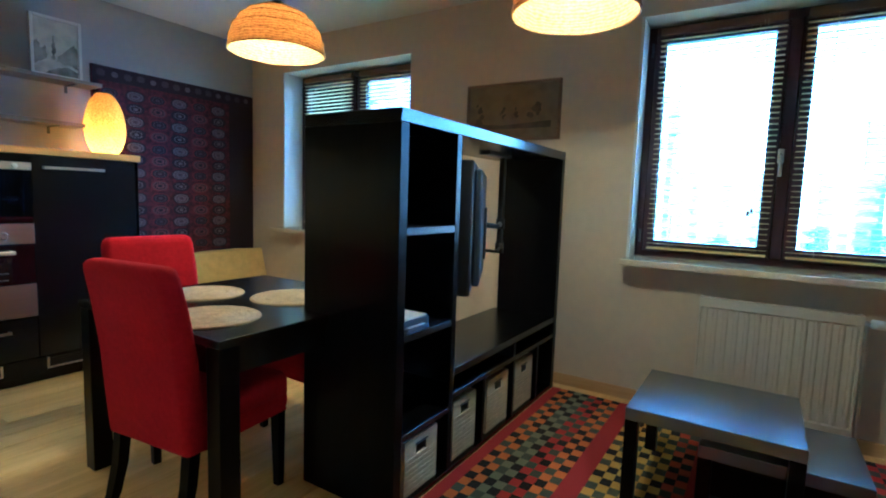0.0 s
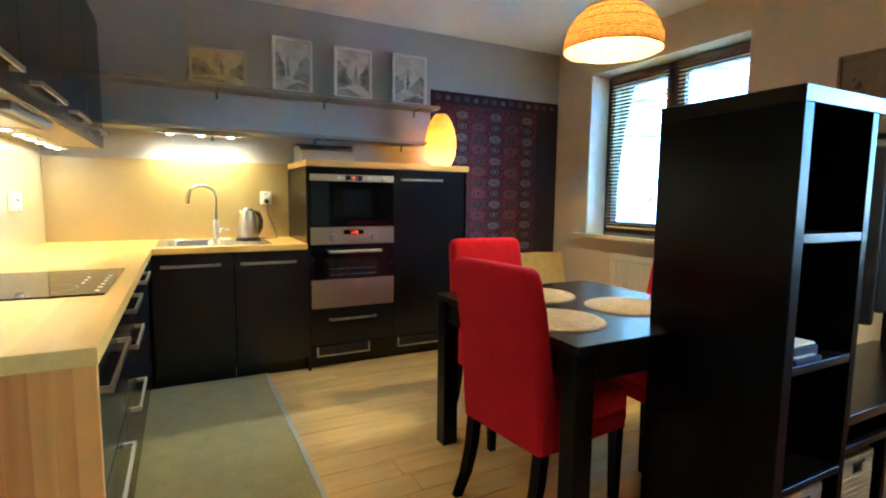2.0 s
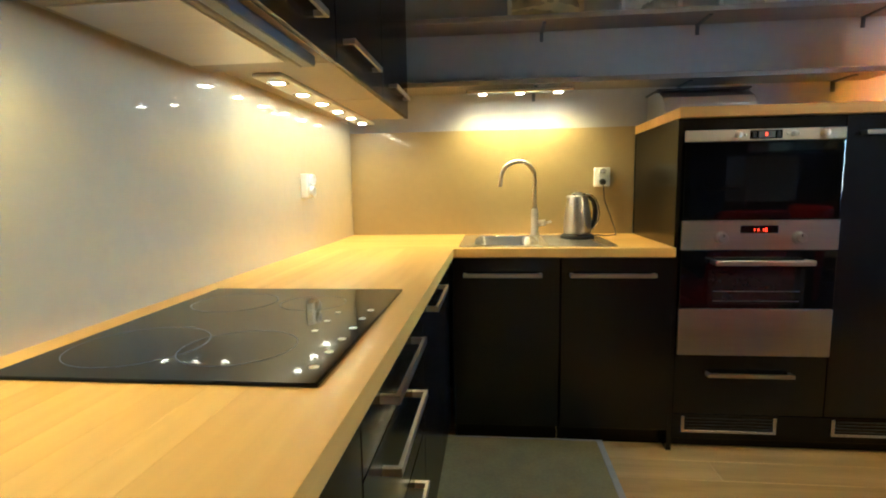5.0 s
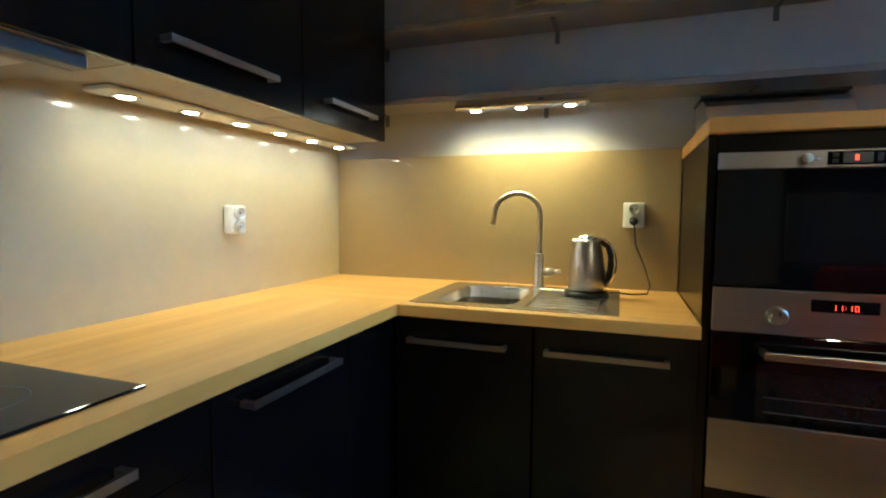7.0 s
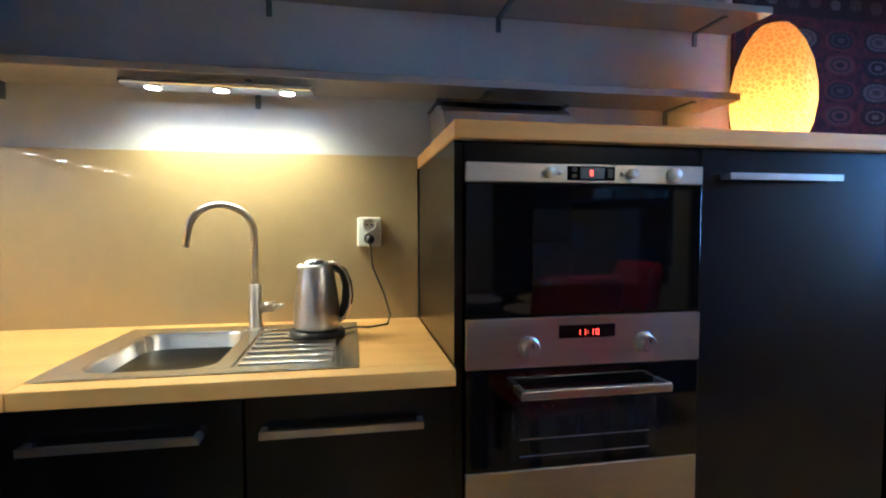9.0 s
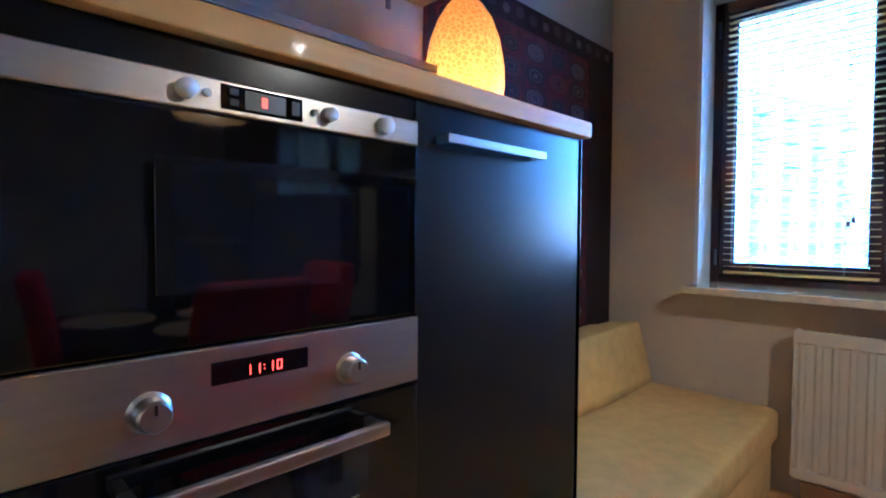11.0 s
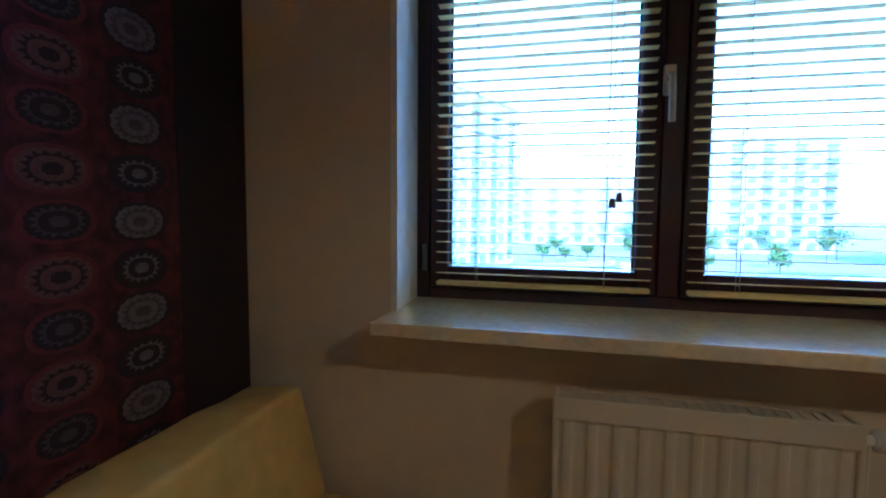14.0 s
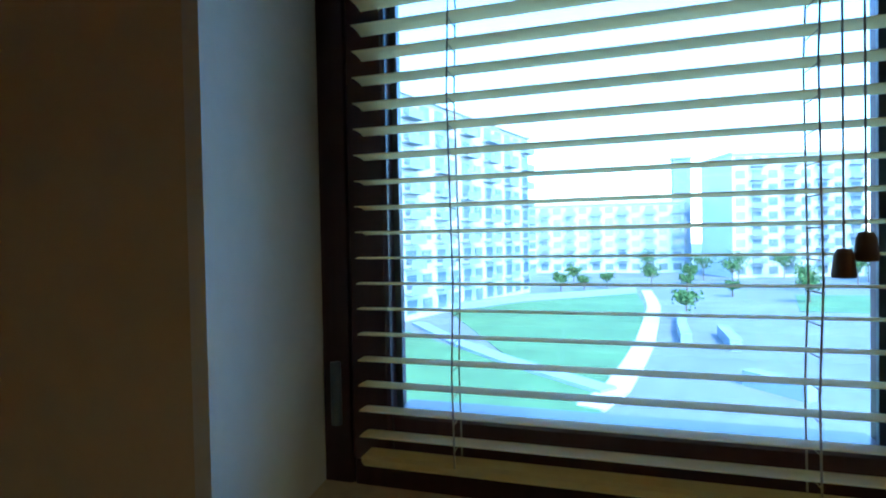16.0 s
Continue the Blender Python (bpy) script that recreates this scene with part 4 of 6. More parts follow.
def town_print(x0, x1, z0, z1, seed, frame_mat, label, paper):
    """A framed print leaning on the shelf: frame rails, mount, picture with roofs, a tower and a street."""
    y = -0.10
    o = thing("framed_print", ((x0 + x1) / 2, y, z0), label, "picture", "framed prints on the shelf")
    k = 0.022
    f = B()
    box(f, x0, y - 0.016, z0, x0 + k, y, z1, 0.003)
    box(f, x1 - k, y - 0.016, z0, x1, y, z1, 0.003)
    box(f, x0 + k, y - 0.016, z0, x1 - k, y, z0 + k, 0.003)
    box(f, x0 + k, y - 0.016, z1 - k, x1 - k, y, z1, 0.003)
    part("frame", f, frame_mat, o)
    part("print", box(B(), x0 + k, y - 0.008, z0 + k, x1 - k, y - 0.003, z1 - k), sketch("faded print", seed, paper, tuple(c * 0.62 for c in paper)), o, "faded grey town view")
    ink = sketch("print shadow tone", seed + 5, tuple(c * 0.62 for c in paper), tuple(c * 0.16 for c in paper))
    random.seed(seed * 7 + 3)
    w, h = x1 - x0 - 2 * k, z1 - z0 - 2 * k
    bx, bz, yy = x0 + k, z0 + k, y - 0.0085
    shapes = B()
    def poly(corners, lift):
        pts = []
        for (ua, va), (ub, vb) in zip(corners, corners[1:] + corners[:1]):
            for q_ in range(6):
                j = 0.0 if q_ == 0 else 0.022
                pts.append((min(1, max(0, ua + (ub - ua) * q_ / 6 + random.uniform(-j, j))), min(1, max(0, va + (vb - va) * q_ / 6 + random.uniform(-j, j)))))
        vs = [shapes.verts.new((bx + w * u, yy - 0.0002 * lift, bz + h * q)) for u, q in pts]
        shapes.faces.new(vs)
    flip = (lambda u: 1 - u) if seed % 2 == 0 else (lambda u: u)
    hl, hr = random.uniform(-0.08, 0.14), random.uniform(-0.15, 0.1)
    poly([(flip(u), q) for u, q in ((0.0, 0.16), (0.0, 0.62 + hl), (0.1, 0.70 + hl), (0.16, 0.60 + hl), (0.27, 0.58 + hl), (0.33, 0.44), (0.44, 0.36), (0.5, 0.26))], 1)
    poly([(flip(u), q) for u, q in ((1.0, 0.14), (1.0, 0.66 + hr), (0.92, 0.72 + hr), (0.84, 0.56 + hr), (0.74, 0.50), (0.70, 0.28))], 2)
    tw = 0.52 + 0.1 * random.random()
    poly([(flip(u), q) for u, q in ((tw, 0.28), (tw, 0.56), (tw + 0.04, 0.72), (tw + 0.08, 0.56), (tw + 0.08, 0.28))], 3)
    poly([(flip(u), q) for u, q in ((0.0, 0.0), (0.0, 0.12), (0.35, 0.16), (0.62, 0.08), (0.8, 0.0))], 4)
    part("print_motif", shapes, ink, o, "dark printed houses and street")
    return o


SEPIA, GREYP = (0.62, 0.49, 0.21), (0.58, 0.55, 0.45)
town_print(0.857, 1.228, 1.9445, 2.195, 1, FRAME_GOLD, "sepia townscape print in a thin gold frame", SEPIA)
town_print(1.400, 1.688, 1.9445, 2.335, 2, FRAME_WHITE, "grey street print in a white frame", GREYP)
town_print(1.852, 2.152, 1.9445, 2.33, 3, FRAME_WHITE, "grey fountain print in a white frame", GREYP)
town_print(2.328, 2.630, 1.9445, 2.345, 4, FRAME_WHITE, "grey rooftop print in a white frame", GREYP)

# glowing vase lamp
shade_mat = bpy.data.materials.new("orange crackle shade")
shade_mat.use_nodes = True
sn, sl = shade_mat.node_tree.nodes, shade_mat.node_tree.links
stc, svor, snoi, srmp = sn.new("ShaderNodeTexCoord"), sn.new("ShaderNodeTexVoronoi"), sn.new("ShaderNodeTexNoise"), sn.new("ShaderNodeValToRGB")
svor.feature = "DISTANCE_TO_EDGE"
svor.inputs["Scale"].default_value, snoi.inputs["Scale"].default_value = 60, 14
sl.new(stc.outputs["Object"], svor.inputs["Vector"])
sl.new(stc.outputs["Object"], snoi.inputs["Vector"])
srmp.color_ramp.elements[0].position, srmp.color_ramp.elements[1].position = 0.0, 0.16
srmp.color_ramp.elements[0].color, srmp.color_ramp.elements[1].color = (1.0, 0.80, 0.28, 1), (0.84, 0.48, 0.08, 1)
sl.new(svor.outputs["Distance"], srmp.inputs["Fac"])
sb = sn["Principled BSDF"]
sb.inputs["Roughness"].default_value = 0.35
sl.new(srmp.outputs["Color"], sb.inputs["Base Color"])
strans, smix = sn.new("ShaderNodeBsdfTranslucent"), sn.new("ShaderNodeMixShader")
smix.inputs[0].default_value = 0.7
sl.new(srmp.outputs["Color"], strans.inputs["Color"])
sl.new(sb.outputs[0], smix.inputs[1])
sl.new(strans.outputs[0], smix.inputs[2])
sl.new(smix.outputs[0], sn["Material Output"].inputs["Surface"])
lx, ly, lz = 2.725, -0.2, 1.4325
vase = thing("table_lamp", (lx, ly, lz), "glowing orange crackle-glass egg-shaped lamp", "lamp")
part("foot", turned(B(), [(0.0, 0), (0.075, 0), (0.078, 0.008), (0.06, 0.014), (0.0, 0.015)], 32, (lx, ly, lz)), BLACK_PLASTIC, vase, "dark round foot", True)
part("shade", turned(B(), [(0.070, 0.014), (0.098, 0.05), (0.120, 0.11), (0.130, 0.18), (0.128, 0.24), (0.114, 0.32), (0.090, 0.385), (0.062, 0.430), (0.045, 0.448), (0.042, 0.446), (0.058, 0.427), (0.086, 0.382), (0.110, 0.318), (0.124, 0.24), (0.126, 0.18), (0.116, 0.11), (0.094, 0.052), (0.068, 0.017)], 44, (lx, ly, lz)), shade_mat, vase, "", True)
part("bulb", turned(B(), [(0.0, 0.016), (0.014, 0.018), (0.016, 0.04), (0.03, 0.06), (0.028, 0.085), (0.012, 0.104), (0.0, 0.107)], 18, (lx, ly, lz)), BULB_GLOW, vase, "lit bulb", True)

# carpet on the back wall
wall_rug = bpy.data.materials.new("dark red knotted carpet")
wall_rug.use_nodes = True
rn, rl = wall_rug.node_tree.nodes, wall_rug.node_tree.links
rb = rn["Principled BSDF"]
rb.inputs["Roughness"].default_value = 0.95
rtc, rno = rn.new("ShaderNodeTexCoord"), rn.new("ShaderNodeTexNoise")
rno.inputs["Scale"].default_value, rno.inputs["Detail"].default_value = 30, 6
rl.new(rtc.outputs["Object"], rno.inputs["Vector"])
rra = rn.new("ShaderNodeValToRGB")
rra.color_ramp.elements[0].position, rra.color_ramp.elements[1].position = 0.35, 0.7
rra.color_ramp.elements[0].color, rra.color_ramp.elements[1].color = (0.035, 0.006, 0.010, 1), (0.115, 0.017, 0.022, 1)
rl.new(rno.outputs["Fac"], rra.inputs["Fac"])
rl.new(rra.outputs["Color"], rb.inputs["Base Color"])
rbp, rn2 = rn.new("ShaderNodeBump"), rn.new("ShaderNodeTexNoise")
rn2.inputs["Scale"].default_value = 320
rl.new(rtc.outputs["Object"], rn2.inputs["Vector"])
rbp.inputs["Strength"].default_value, rbp.inputs["Distance"].default_value = 0.6, 0.004
rl.new(rn2.outputs["Fac"], rbp.inputs["Height"])
rl.new(rbp.outputs["Normal"], rb.inputs["Normal"])
RUG_PALE = material("pale rose carpet wool", (0.125, 0.092, 0.092), 0.95, vary=0.5, scale=45, bump=0.5, bump_scale=300)
RUG_RED = material("bright red carpet wool", (0.12, 0.017, 0.020), 0.95, vary=0.3, scale=40, bump=0.5, bump_scale=300)
RUG_DARK = material("black-brown carpet wool", (0.022, 0.009, 0.014), 0.95, vary=0.3, scale=40, bump=0.5, bump_scale=300)
hang = thing("wall_carpet", (3.42, -0.006, 0.4), "dark red knotted carpet with oval medallions hung on the wall", "carpet")
part("woven_field", box(B(), 2.722, -0.012, 0.40, 4.118, -0.001, 2.118, 0.003), wall_rug, hang)
border = B()
for a in ((2.722, 2.01, 4.118, 2.114), (2.724, 0.40, 2.775, 2.01), (3.85, 0.40, 4.116, 2.01)):
    box(border, a[0] + 0.01, -0.0135, a[1], a[2] - 0.01, -0.0120, a[3])
part("border", border, RUG_DARK, hang, "dark figured border")


def ring_of(bm, w, h, k, y, teeth=0.0, n=32):
    """A closed loop shaped as a squared oval, notched by teeth."""
    out = []
    for q in range(n):
        t_ = 2 * math.pi * q / n
        c, s_ = math.cos(t_), math.sin(t_)
        e = 0.86
        m_ = k * (1 + (teeth if q % 2 else -teeth))
        out.append(bm.verts.new((w * m_ * math.copysign(abs(c) ** e, c), y, h * m_ * math.copysign(abs(s_) ** e, s_))))
    return out


def gul(fill, rim, mark):
    """One filled oval medallion: a notched woolly disc in a dark rim, with a dark crossed heart."""
    w, h = 0.066, 0.038
    a, b, c = B(), B(), B()
    a.faces.new(ring_of(a, w, h, 0.96, -0.0016, 0.035))
    b.faces.new(ring_of(b, w, h, 1.16, -0.0012))
    c.faces.new(ring_of(c, w, h, 0.30, -0.0021, 0.08, 16))
    d = B()
    o_, i_ = ring_of(d, w, h, 0.74, -0.0020, 0.14), ring_of(d, w, h, 0.58, -0.0020)
    for q in range(32):
        d.faces.new((o_[q], o_[(q + 1) % 32], i_[(q + 1) % 32], i_[q]))
    return mesh_of("medallion", a, fill), mesh_of("medallion_field", b, rim), mesh_of("medallion_heart", c, mark), mesh_of("medallion_comb", d, mark)


RUG_ROSE = material("dull rose carpet wool", (0.12, 0.042, 0.04), 0.95, vary=0.45, scale=60, bump=0.5, bump_scale=300)
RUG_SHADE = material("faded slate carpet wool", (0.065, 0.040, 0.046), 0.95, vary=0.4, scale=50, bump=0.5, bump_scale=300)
guls = {"pale": gul(RUG_PALE, RUG_DARK, RUG_SHADE), "dim": gul(RUG_DARK, RUG_DARK, RUG_PALE), "rose": gul(RUG_ROSE, RUG_RED, RUG_DARK), "dull": gul(RUG_DARK, RUG_RED, RUG_SHADE)}
random.seed(4)
for c in range(6):
    x = 2.85 + 0.1795 * c
    for r in range(16):
        strong = (r + c) % 2 == 1
        sort = ("pale" if strong else "dim") if c % 2 else ("rose" if strong else "dull")
        m_, f_, h_, d_ = guls[sort]
        outer = new("medallion", m_)
        outer.parent = hang
        outer.location = (x + random.uniform(-0.004, 0.004) - 3.42, -0.0125 + 0.006, 1.93 - 0.0992 * r + random.uniform(-0.003, 0.003) - 0.4)
        k_ = 1.0 if strong else 0.95
        outer.scale = (k_ * random.uniform(0.95, 1.04), 1, k_ * random.uniform(0.94, 1.03))
        for me_, nm in ((f_, "medallion_field"), (h_, "medallion_heart"), (d_, "medallion_comb")):
            q_ = new(nm, me_)
            q_.parent = outer
# blossoms and bars of the upper and side borders
bud = B()
bud.faces.new(ring_of(bud, 0.030, 0.026, 1.0, -0.0012, 0.16, 16))
bud_dark = mesh_of("border_motif", bud, RUG_SHADE)
bud = B()
bud.faces.new(ring_of(bud, 0.024, 0.020, 1.0, -0.0012, 0.10, 16))
bud_pale = mesh_of("border_motif", bud, RUG_PALE)
for k in range(14):
    q_ = new("border_motif", bud_pale if k % 3 == 1 else bud_dark)
    q_.parent = hang
    q_.location = (2.79 + 0.096 * k - 3.42, -0.0135 + 0.006, 2.066 + random.uniform(-0.004, 0.004) - 0.4)

# ---- dining area ----
TZ = 0.74
table = thing("dining_table", (2.32, -2.36, 0), "black-brown square dining table laid with round mats", "table")
tx0, tx1, ty0, ty1 = 1.860, 2.80, -2.848, -1.87
part("tabletop", box(B(), tx0, ty0, TZ - 0.03, tx1, ty1, TZ, 0.003, 2), BLACK_TABLE, table)
for a in ((tx0 + 0.02, ty0 + 0.015, tx1 - 0.02, ty0 + 0.035), (tx0 + 0.02, ty1 - 0.035, tx1 - 0.02, ty1 - 0.015), (tx0 + 0.015, ty0 + 0.036, tx0 + 0.035, ty1 - 0.036), (tx1 - 0.035, ty0 + 0.036, tx1 - 0.015, ty1 - 0.036)):
    part("apron", box(B(), a[0], a[1], TZ - 0.13, a[2], a[3], TZ - 0.031, 0.002), BLACK_TABLE, table)
for x in (tx0 + 0.005, tx1 - 0.08):
    for y in (ty0 + 0.005, ty1 - 0.08):
        part("leg", box(B(), x, y, 0, x + 0.075, y + 0.075, TZ - 0.0305, 0.004, 2), BLACK_UNIT, table)


def place_mat(cx, cy, r, z, label):
    """A round mat of coiled plaited grass."""
    o = thing("place_mat", (cx, cy, z), label, "place mat", "round mats on the table")
    bm = B()
    turns, seg = 9, 40
    prof = []
    for k in range(turns):
        r0, r1 = r * k / turns, r * (k + 1) / turns
        prof += [(max(r0, 0.001), 0.003), ((r0 + r1) / 2, 0.0075), (r1 - 0.001, 0.003)]
    prof.append((r, 0.0))
    turned(bm, prof, seg, (cx, cy, z))
    random.seed(int(cx * 100))
    for v in bm.verts:
        v.co.z += random.uniform(-0.0006, 0.0012) if v.co.z > z + 0.001 else 0
    part("coil", bm, SEAGRASS, o, "", True)
    return o


place_mat(2.03, -2.545, 0.18, TZ, "round plaited seagrass place mat")
place_mat(2.47, -2.48, 0.18, TZ, "round plaited seagrass place mat")
place_mat(2.27, -2.12, 0.175, TZ, "round plaited seagrass place mat")


def dining_chair():
    """A chair in a full cotton cover, facing +x, the back at x = 0: padded back, seat, skirted cover and four dark legs."""
    o = thing("dining_chair", (0, 0, 0), "dining chair in a bright red cotton cover", "chair", "red chairs round the table")
    def cushion(rings):
        bm = B()
        vv_ = [[bm.verts.new(p) for p in q] for q in rings]
        for a, b in zip(vv_, vv_[1:]):
            for k in range(len(a)):
                bm.faces.new((a[k], a[(k + 1) % len(a)], b[(k + 1) % len(b)], b[k]))
        bm.faces.new(vv_[0][::-1])
        bm.faces.new(vv_[-1])
        return bm
    back = []
    for z, x0, x1, hw, r in ((0.325, 0.035, 0.13, 0.213, 0.02), (0.34, 0.030, 0.135, 0.216, 0.025), (0.47, 0.018, 0.115, 0.218, 0.03), (0.65, 0.004, 0.092, 0.219, 0.032), (0.82, -0.022, 0.062, 0.218, 0.034), (0.93, -0.045, 0.036, 0.214, 0.034), (0.955, -0.048, 0.030, 0.206, 0.032), (0.968, -0.040, 0.018, 0.192, 0.026), (0.972, -0.026, 0.004, 0.175, 0.014)):
        back.append([(x, y, zz) for x, y, zz in rounded(x0, -hw, x1, hw, r, z, 4)])
    part("backrest", cushion(back), RED_CLOTH, o, "padded back in a red cover", True)
    seat = []
    for z, g, r in ((0.395, 0.006, 0.03), (0.402, 0.0, 0.034), (0.455, 0.0, 0.036), (0.478, 0.008, 0.04), (0.486, 0.028, 0.04), (0.488, 0.06, 0.03)):
        seat.append(rounded(0.10 + g * 0.3, -0.222 + g, 0.51 - g, 0.222 - g, r, z, 4))
    part("seat", cushion(seat), RED_CLOTH, o, "padded seat in a red cover", True)
    skirt_ = []
    for z, g in ((0.325, 0.0), (0.33, -0.003), (0.36, 0.001), (0.394, 0.0)):
        skirt_.append(rounded(0.08, -0.218 - g, 0.505 + g, 0.218 + g, 0.02, z, 4))
    part("cover_skirt", cushion(skirt_), RED_CLOTH, o, "", True)
    for sy in (-1, 1):
        leg = B()
        pts = [(0.07, 0.185 * sy, 0.335), (0.055, 0.185 * sy, 0.2), (0.028, 0.185 * sy, 0.09), (-0.015, 0.186 * sy, 0.0)]
        for (a, b, w0, w1) in ((pts[0], pts[1], 0.021, 0.020), (pts[1], pts[2], 0.020, 0.018), (pts[2], pts[3], 0.018, 0.015)):
            q0 = [leg.verts.new((a[0] + dx * w0, a[1] + dy * w0, a[2])) for dx, dy in ((-1, -1), (1, -1), (1, 1), (-1, 1))]
            q1 = [leg.verts.new((b[0] + dx * w1, b[1] + dy * w1, b[2])) for dx, dy in ((-1, -1), (1, -1), (1, 1), (-1, 1))]
            for k in range(4):
                leg.faces.new((q0[k], q0[(k + 1) % 4], q1[(k + 1) % 4], q1[k]))
            if b is pts[3]:
                leg.faces.new(q1)
            if a is pts[0]:
                leg.faces.new(q0[::-1])
        part("leg", leg, BLACK_UNIT, o)
        leg = B()
        q0 = [leg.verts.new((0.47 + dx * 0.021, 0.19 * sy + dy * 0.021, 0.335)) for dx, dy in ((-1, -1), (1, -1), (1, 1), (-1, 1))]
        q1 = [leg.verts.new((0.475 + dx * 0.015, 0.19 * sy + dy * 0.015, 0.0)) for dx, dy in ((-1, -1), (1, -1), (1, 1), (-1, 1))]
        for k in range(4):
            leg.faces.new((q0[k], q0[(k + 1) % 4], q1[(k + 1) % 4], q1[k]))
        leg.faces.new(q0[::-1])
        leg.faces.new(q1)
        part("leg", leg, BLACK_UNIT, o)
    return o


chair = dining_chair()
chair.matrix_basis = pose(1.765, -2.515, 0, 0, 0, 7)
copy_thing(chair, pose(2.285, -1.625, 0, 0, 0, -95))
copy_thing(chair, pose(3.03, -2.37, 0, 0, 0, 178))


def pendant(cx, cy, z, label):
    """A woven dome shade on a cord: open lattice of bent splints round a lit bulb."""
    o = thing("pendant_lamp", (cx, cy, z), label, "lamp", "woven pendant lamps")
    prof = [(0.236, 0.0), (0.238, 0.012), (0.232, 0.06), (0.215, 0.11), (0.185, 0.155), (0.145, 0.19), (0.10, 0.213), (0.055, 0.226), (0.035, 0.229)]
    shell = turned(B(), prof + [(r - 0.005, h - 0.002) for r, h in prof[::-1]], 48, (cx, cy, z))
    part("shade", shell, WOVEN, o, "woven straw dome shade", True)
    for k in range(7):
        rib = B()
        r0, h0 = prof[k]
        pipe(rib, [(cx + (r0 + 0.002) * math.cos(2 * math.pi * q / 40), cy + (r0 + 0.002) * math.sin(2 * math.pi * q / 40), z + h0 + 0.002 * math.sin(q * 5)) for q in range(41)], 0.004 if k == 0 else 0.0022, 5)
        part("splint_ring", rib, WOVEN, o, "", True)
    part("cap", turned(B(), [(0.0, 0.232), (0.04, 0.23), (0.038, 0.245), (0.015, 0.262), (0.0, 0.263)], 20, (cx, cy, z)), BLACK_PLASTIC, o, "dark cord cap", True)
    part("bulb", turned(B(), [(0.0, 0.085), (0.03, 0.09), (0.05, 0.112), (0.052, 0.135), (0.04, 0.165), (0.022, 0.19), (0.02, 0.225)], 24, (cx, cy, z)), BULB_GLOW, o, "lit globe bulb", True)
    part("cord", rod(B(), (cx, cy, z + 0.26), (cx, cy, TOP - 0.02), 0.0035, 8), BLACK_PLASTIC, o)
    part("ceiling_rose", turned(B(), [(0.0, -0.03), (0.03, -0.028), (0.05, -0.008), (0.052, 0.0)], 24, (cx, cy, TOP)), WHITE_PLASTIC, o, "", True)
    return o


WOVEN = bpy.data.materials.new("woven straw shade")
WOVEN.use_nodes = True
on, ol = WOVEN.node_tree.nodes, WOVEN.node_tree.links
otc, ow, onz, orp = on.new("ShaderNodeTexCoord"), on.new("ShaderNodeTexWave"), on.new("ShaderNodeTexNoise"), on.new("ShaderNodeValToRGB")
ow.bands_direction = "Z"
ow.inputs["Scale"].default_value, ow.inputs["Distortion"].default_value = 24, 5
onz.inputs["Scale"].default_value = 24
ol.new(otc.outputs["Object"], ow.inputs["Vector"])
ol.new(otc.outputs["Object"], onz.inputs["Vector"])
orp.color_ramp.elements[0].color, orp.color_ramp.elements[1].color = (0.22, 0.11, 0.022, 1), (0.62, 0.38, 0.12, 1)
onz.inputs["Scale"].default_value, onz.inputs["Detail"].default_value = 70, 3
oadd = on.new("ShaderNodeMath")
oadd.operation = "MULTIPLY_ADD"
oadd.inputs[1].default_value = 0.45
ol.new(ow.outputs["Fac"], oadd.inputs[0])
ooff = on.new("ShaderNodeMapRange")
ooff.inputs["From Min"].default_value, ooff.inputs["From Max"].default_value = 0.3, 0.7
ooff.inputs["To Min"].default_value, ooff.inputs["To Max"].default_value = 0.0, 0.6
ol.new(onz.outputs["Fac"], ooff.inputs["Value"])
ol.new(ooff.outputs[0], oadd.inputs[2])
ol.new(oadd.outputs[0], orp.inputs["Fac"])
ob_, otr, omx = on["Principled BSDF"], on.new("ShaderNodeBsdfTranslucent"), on.new("ShaderNodeMixShader")
ob_.inputs["Roughness"].default_value = 0.6
omx.inputs[0].default_value = 0.55
ol.new(orp.outputs["Color"], ob_.inputs["Base Color"])
ol.new(orp.outputs["Color"], otr.inputs["Color"])
obp = on.new("ShaderNodeBump")
obp.inputs["Strength"].default_value, obp.inputs["Distance"].default_value = 0.6, 0.003
ol.new(ow.outputs["Fac"], obp.inputs["Height"])
ol.new(obp.outputs["Normal"], ob_.inputs["Normal"])
ol.new(ob_.outputs[0], omx.inputs[1])
ol.new(otr.outputs[0], omx.inputs[2])
ol.new(omx.outputs[0], on["Material Output"].inputs["Surface"])
pendant(2.70, -2.10, 1.925, "lit woven straw dome lamp over the dining table")
pendant(2.86, -3.60, 1.925, "lit woven straw dome lamp over the living area")

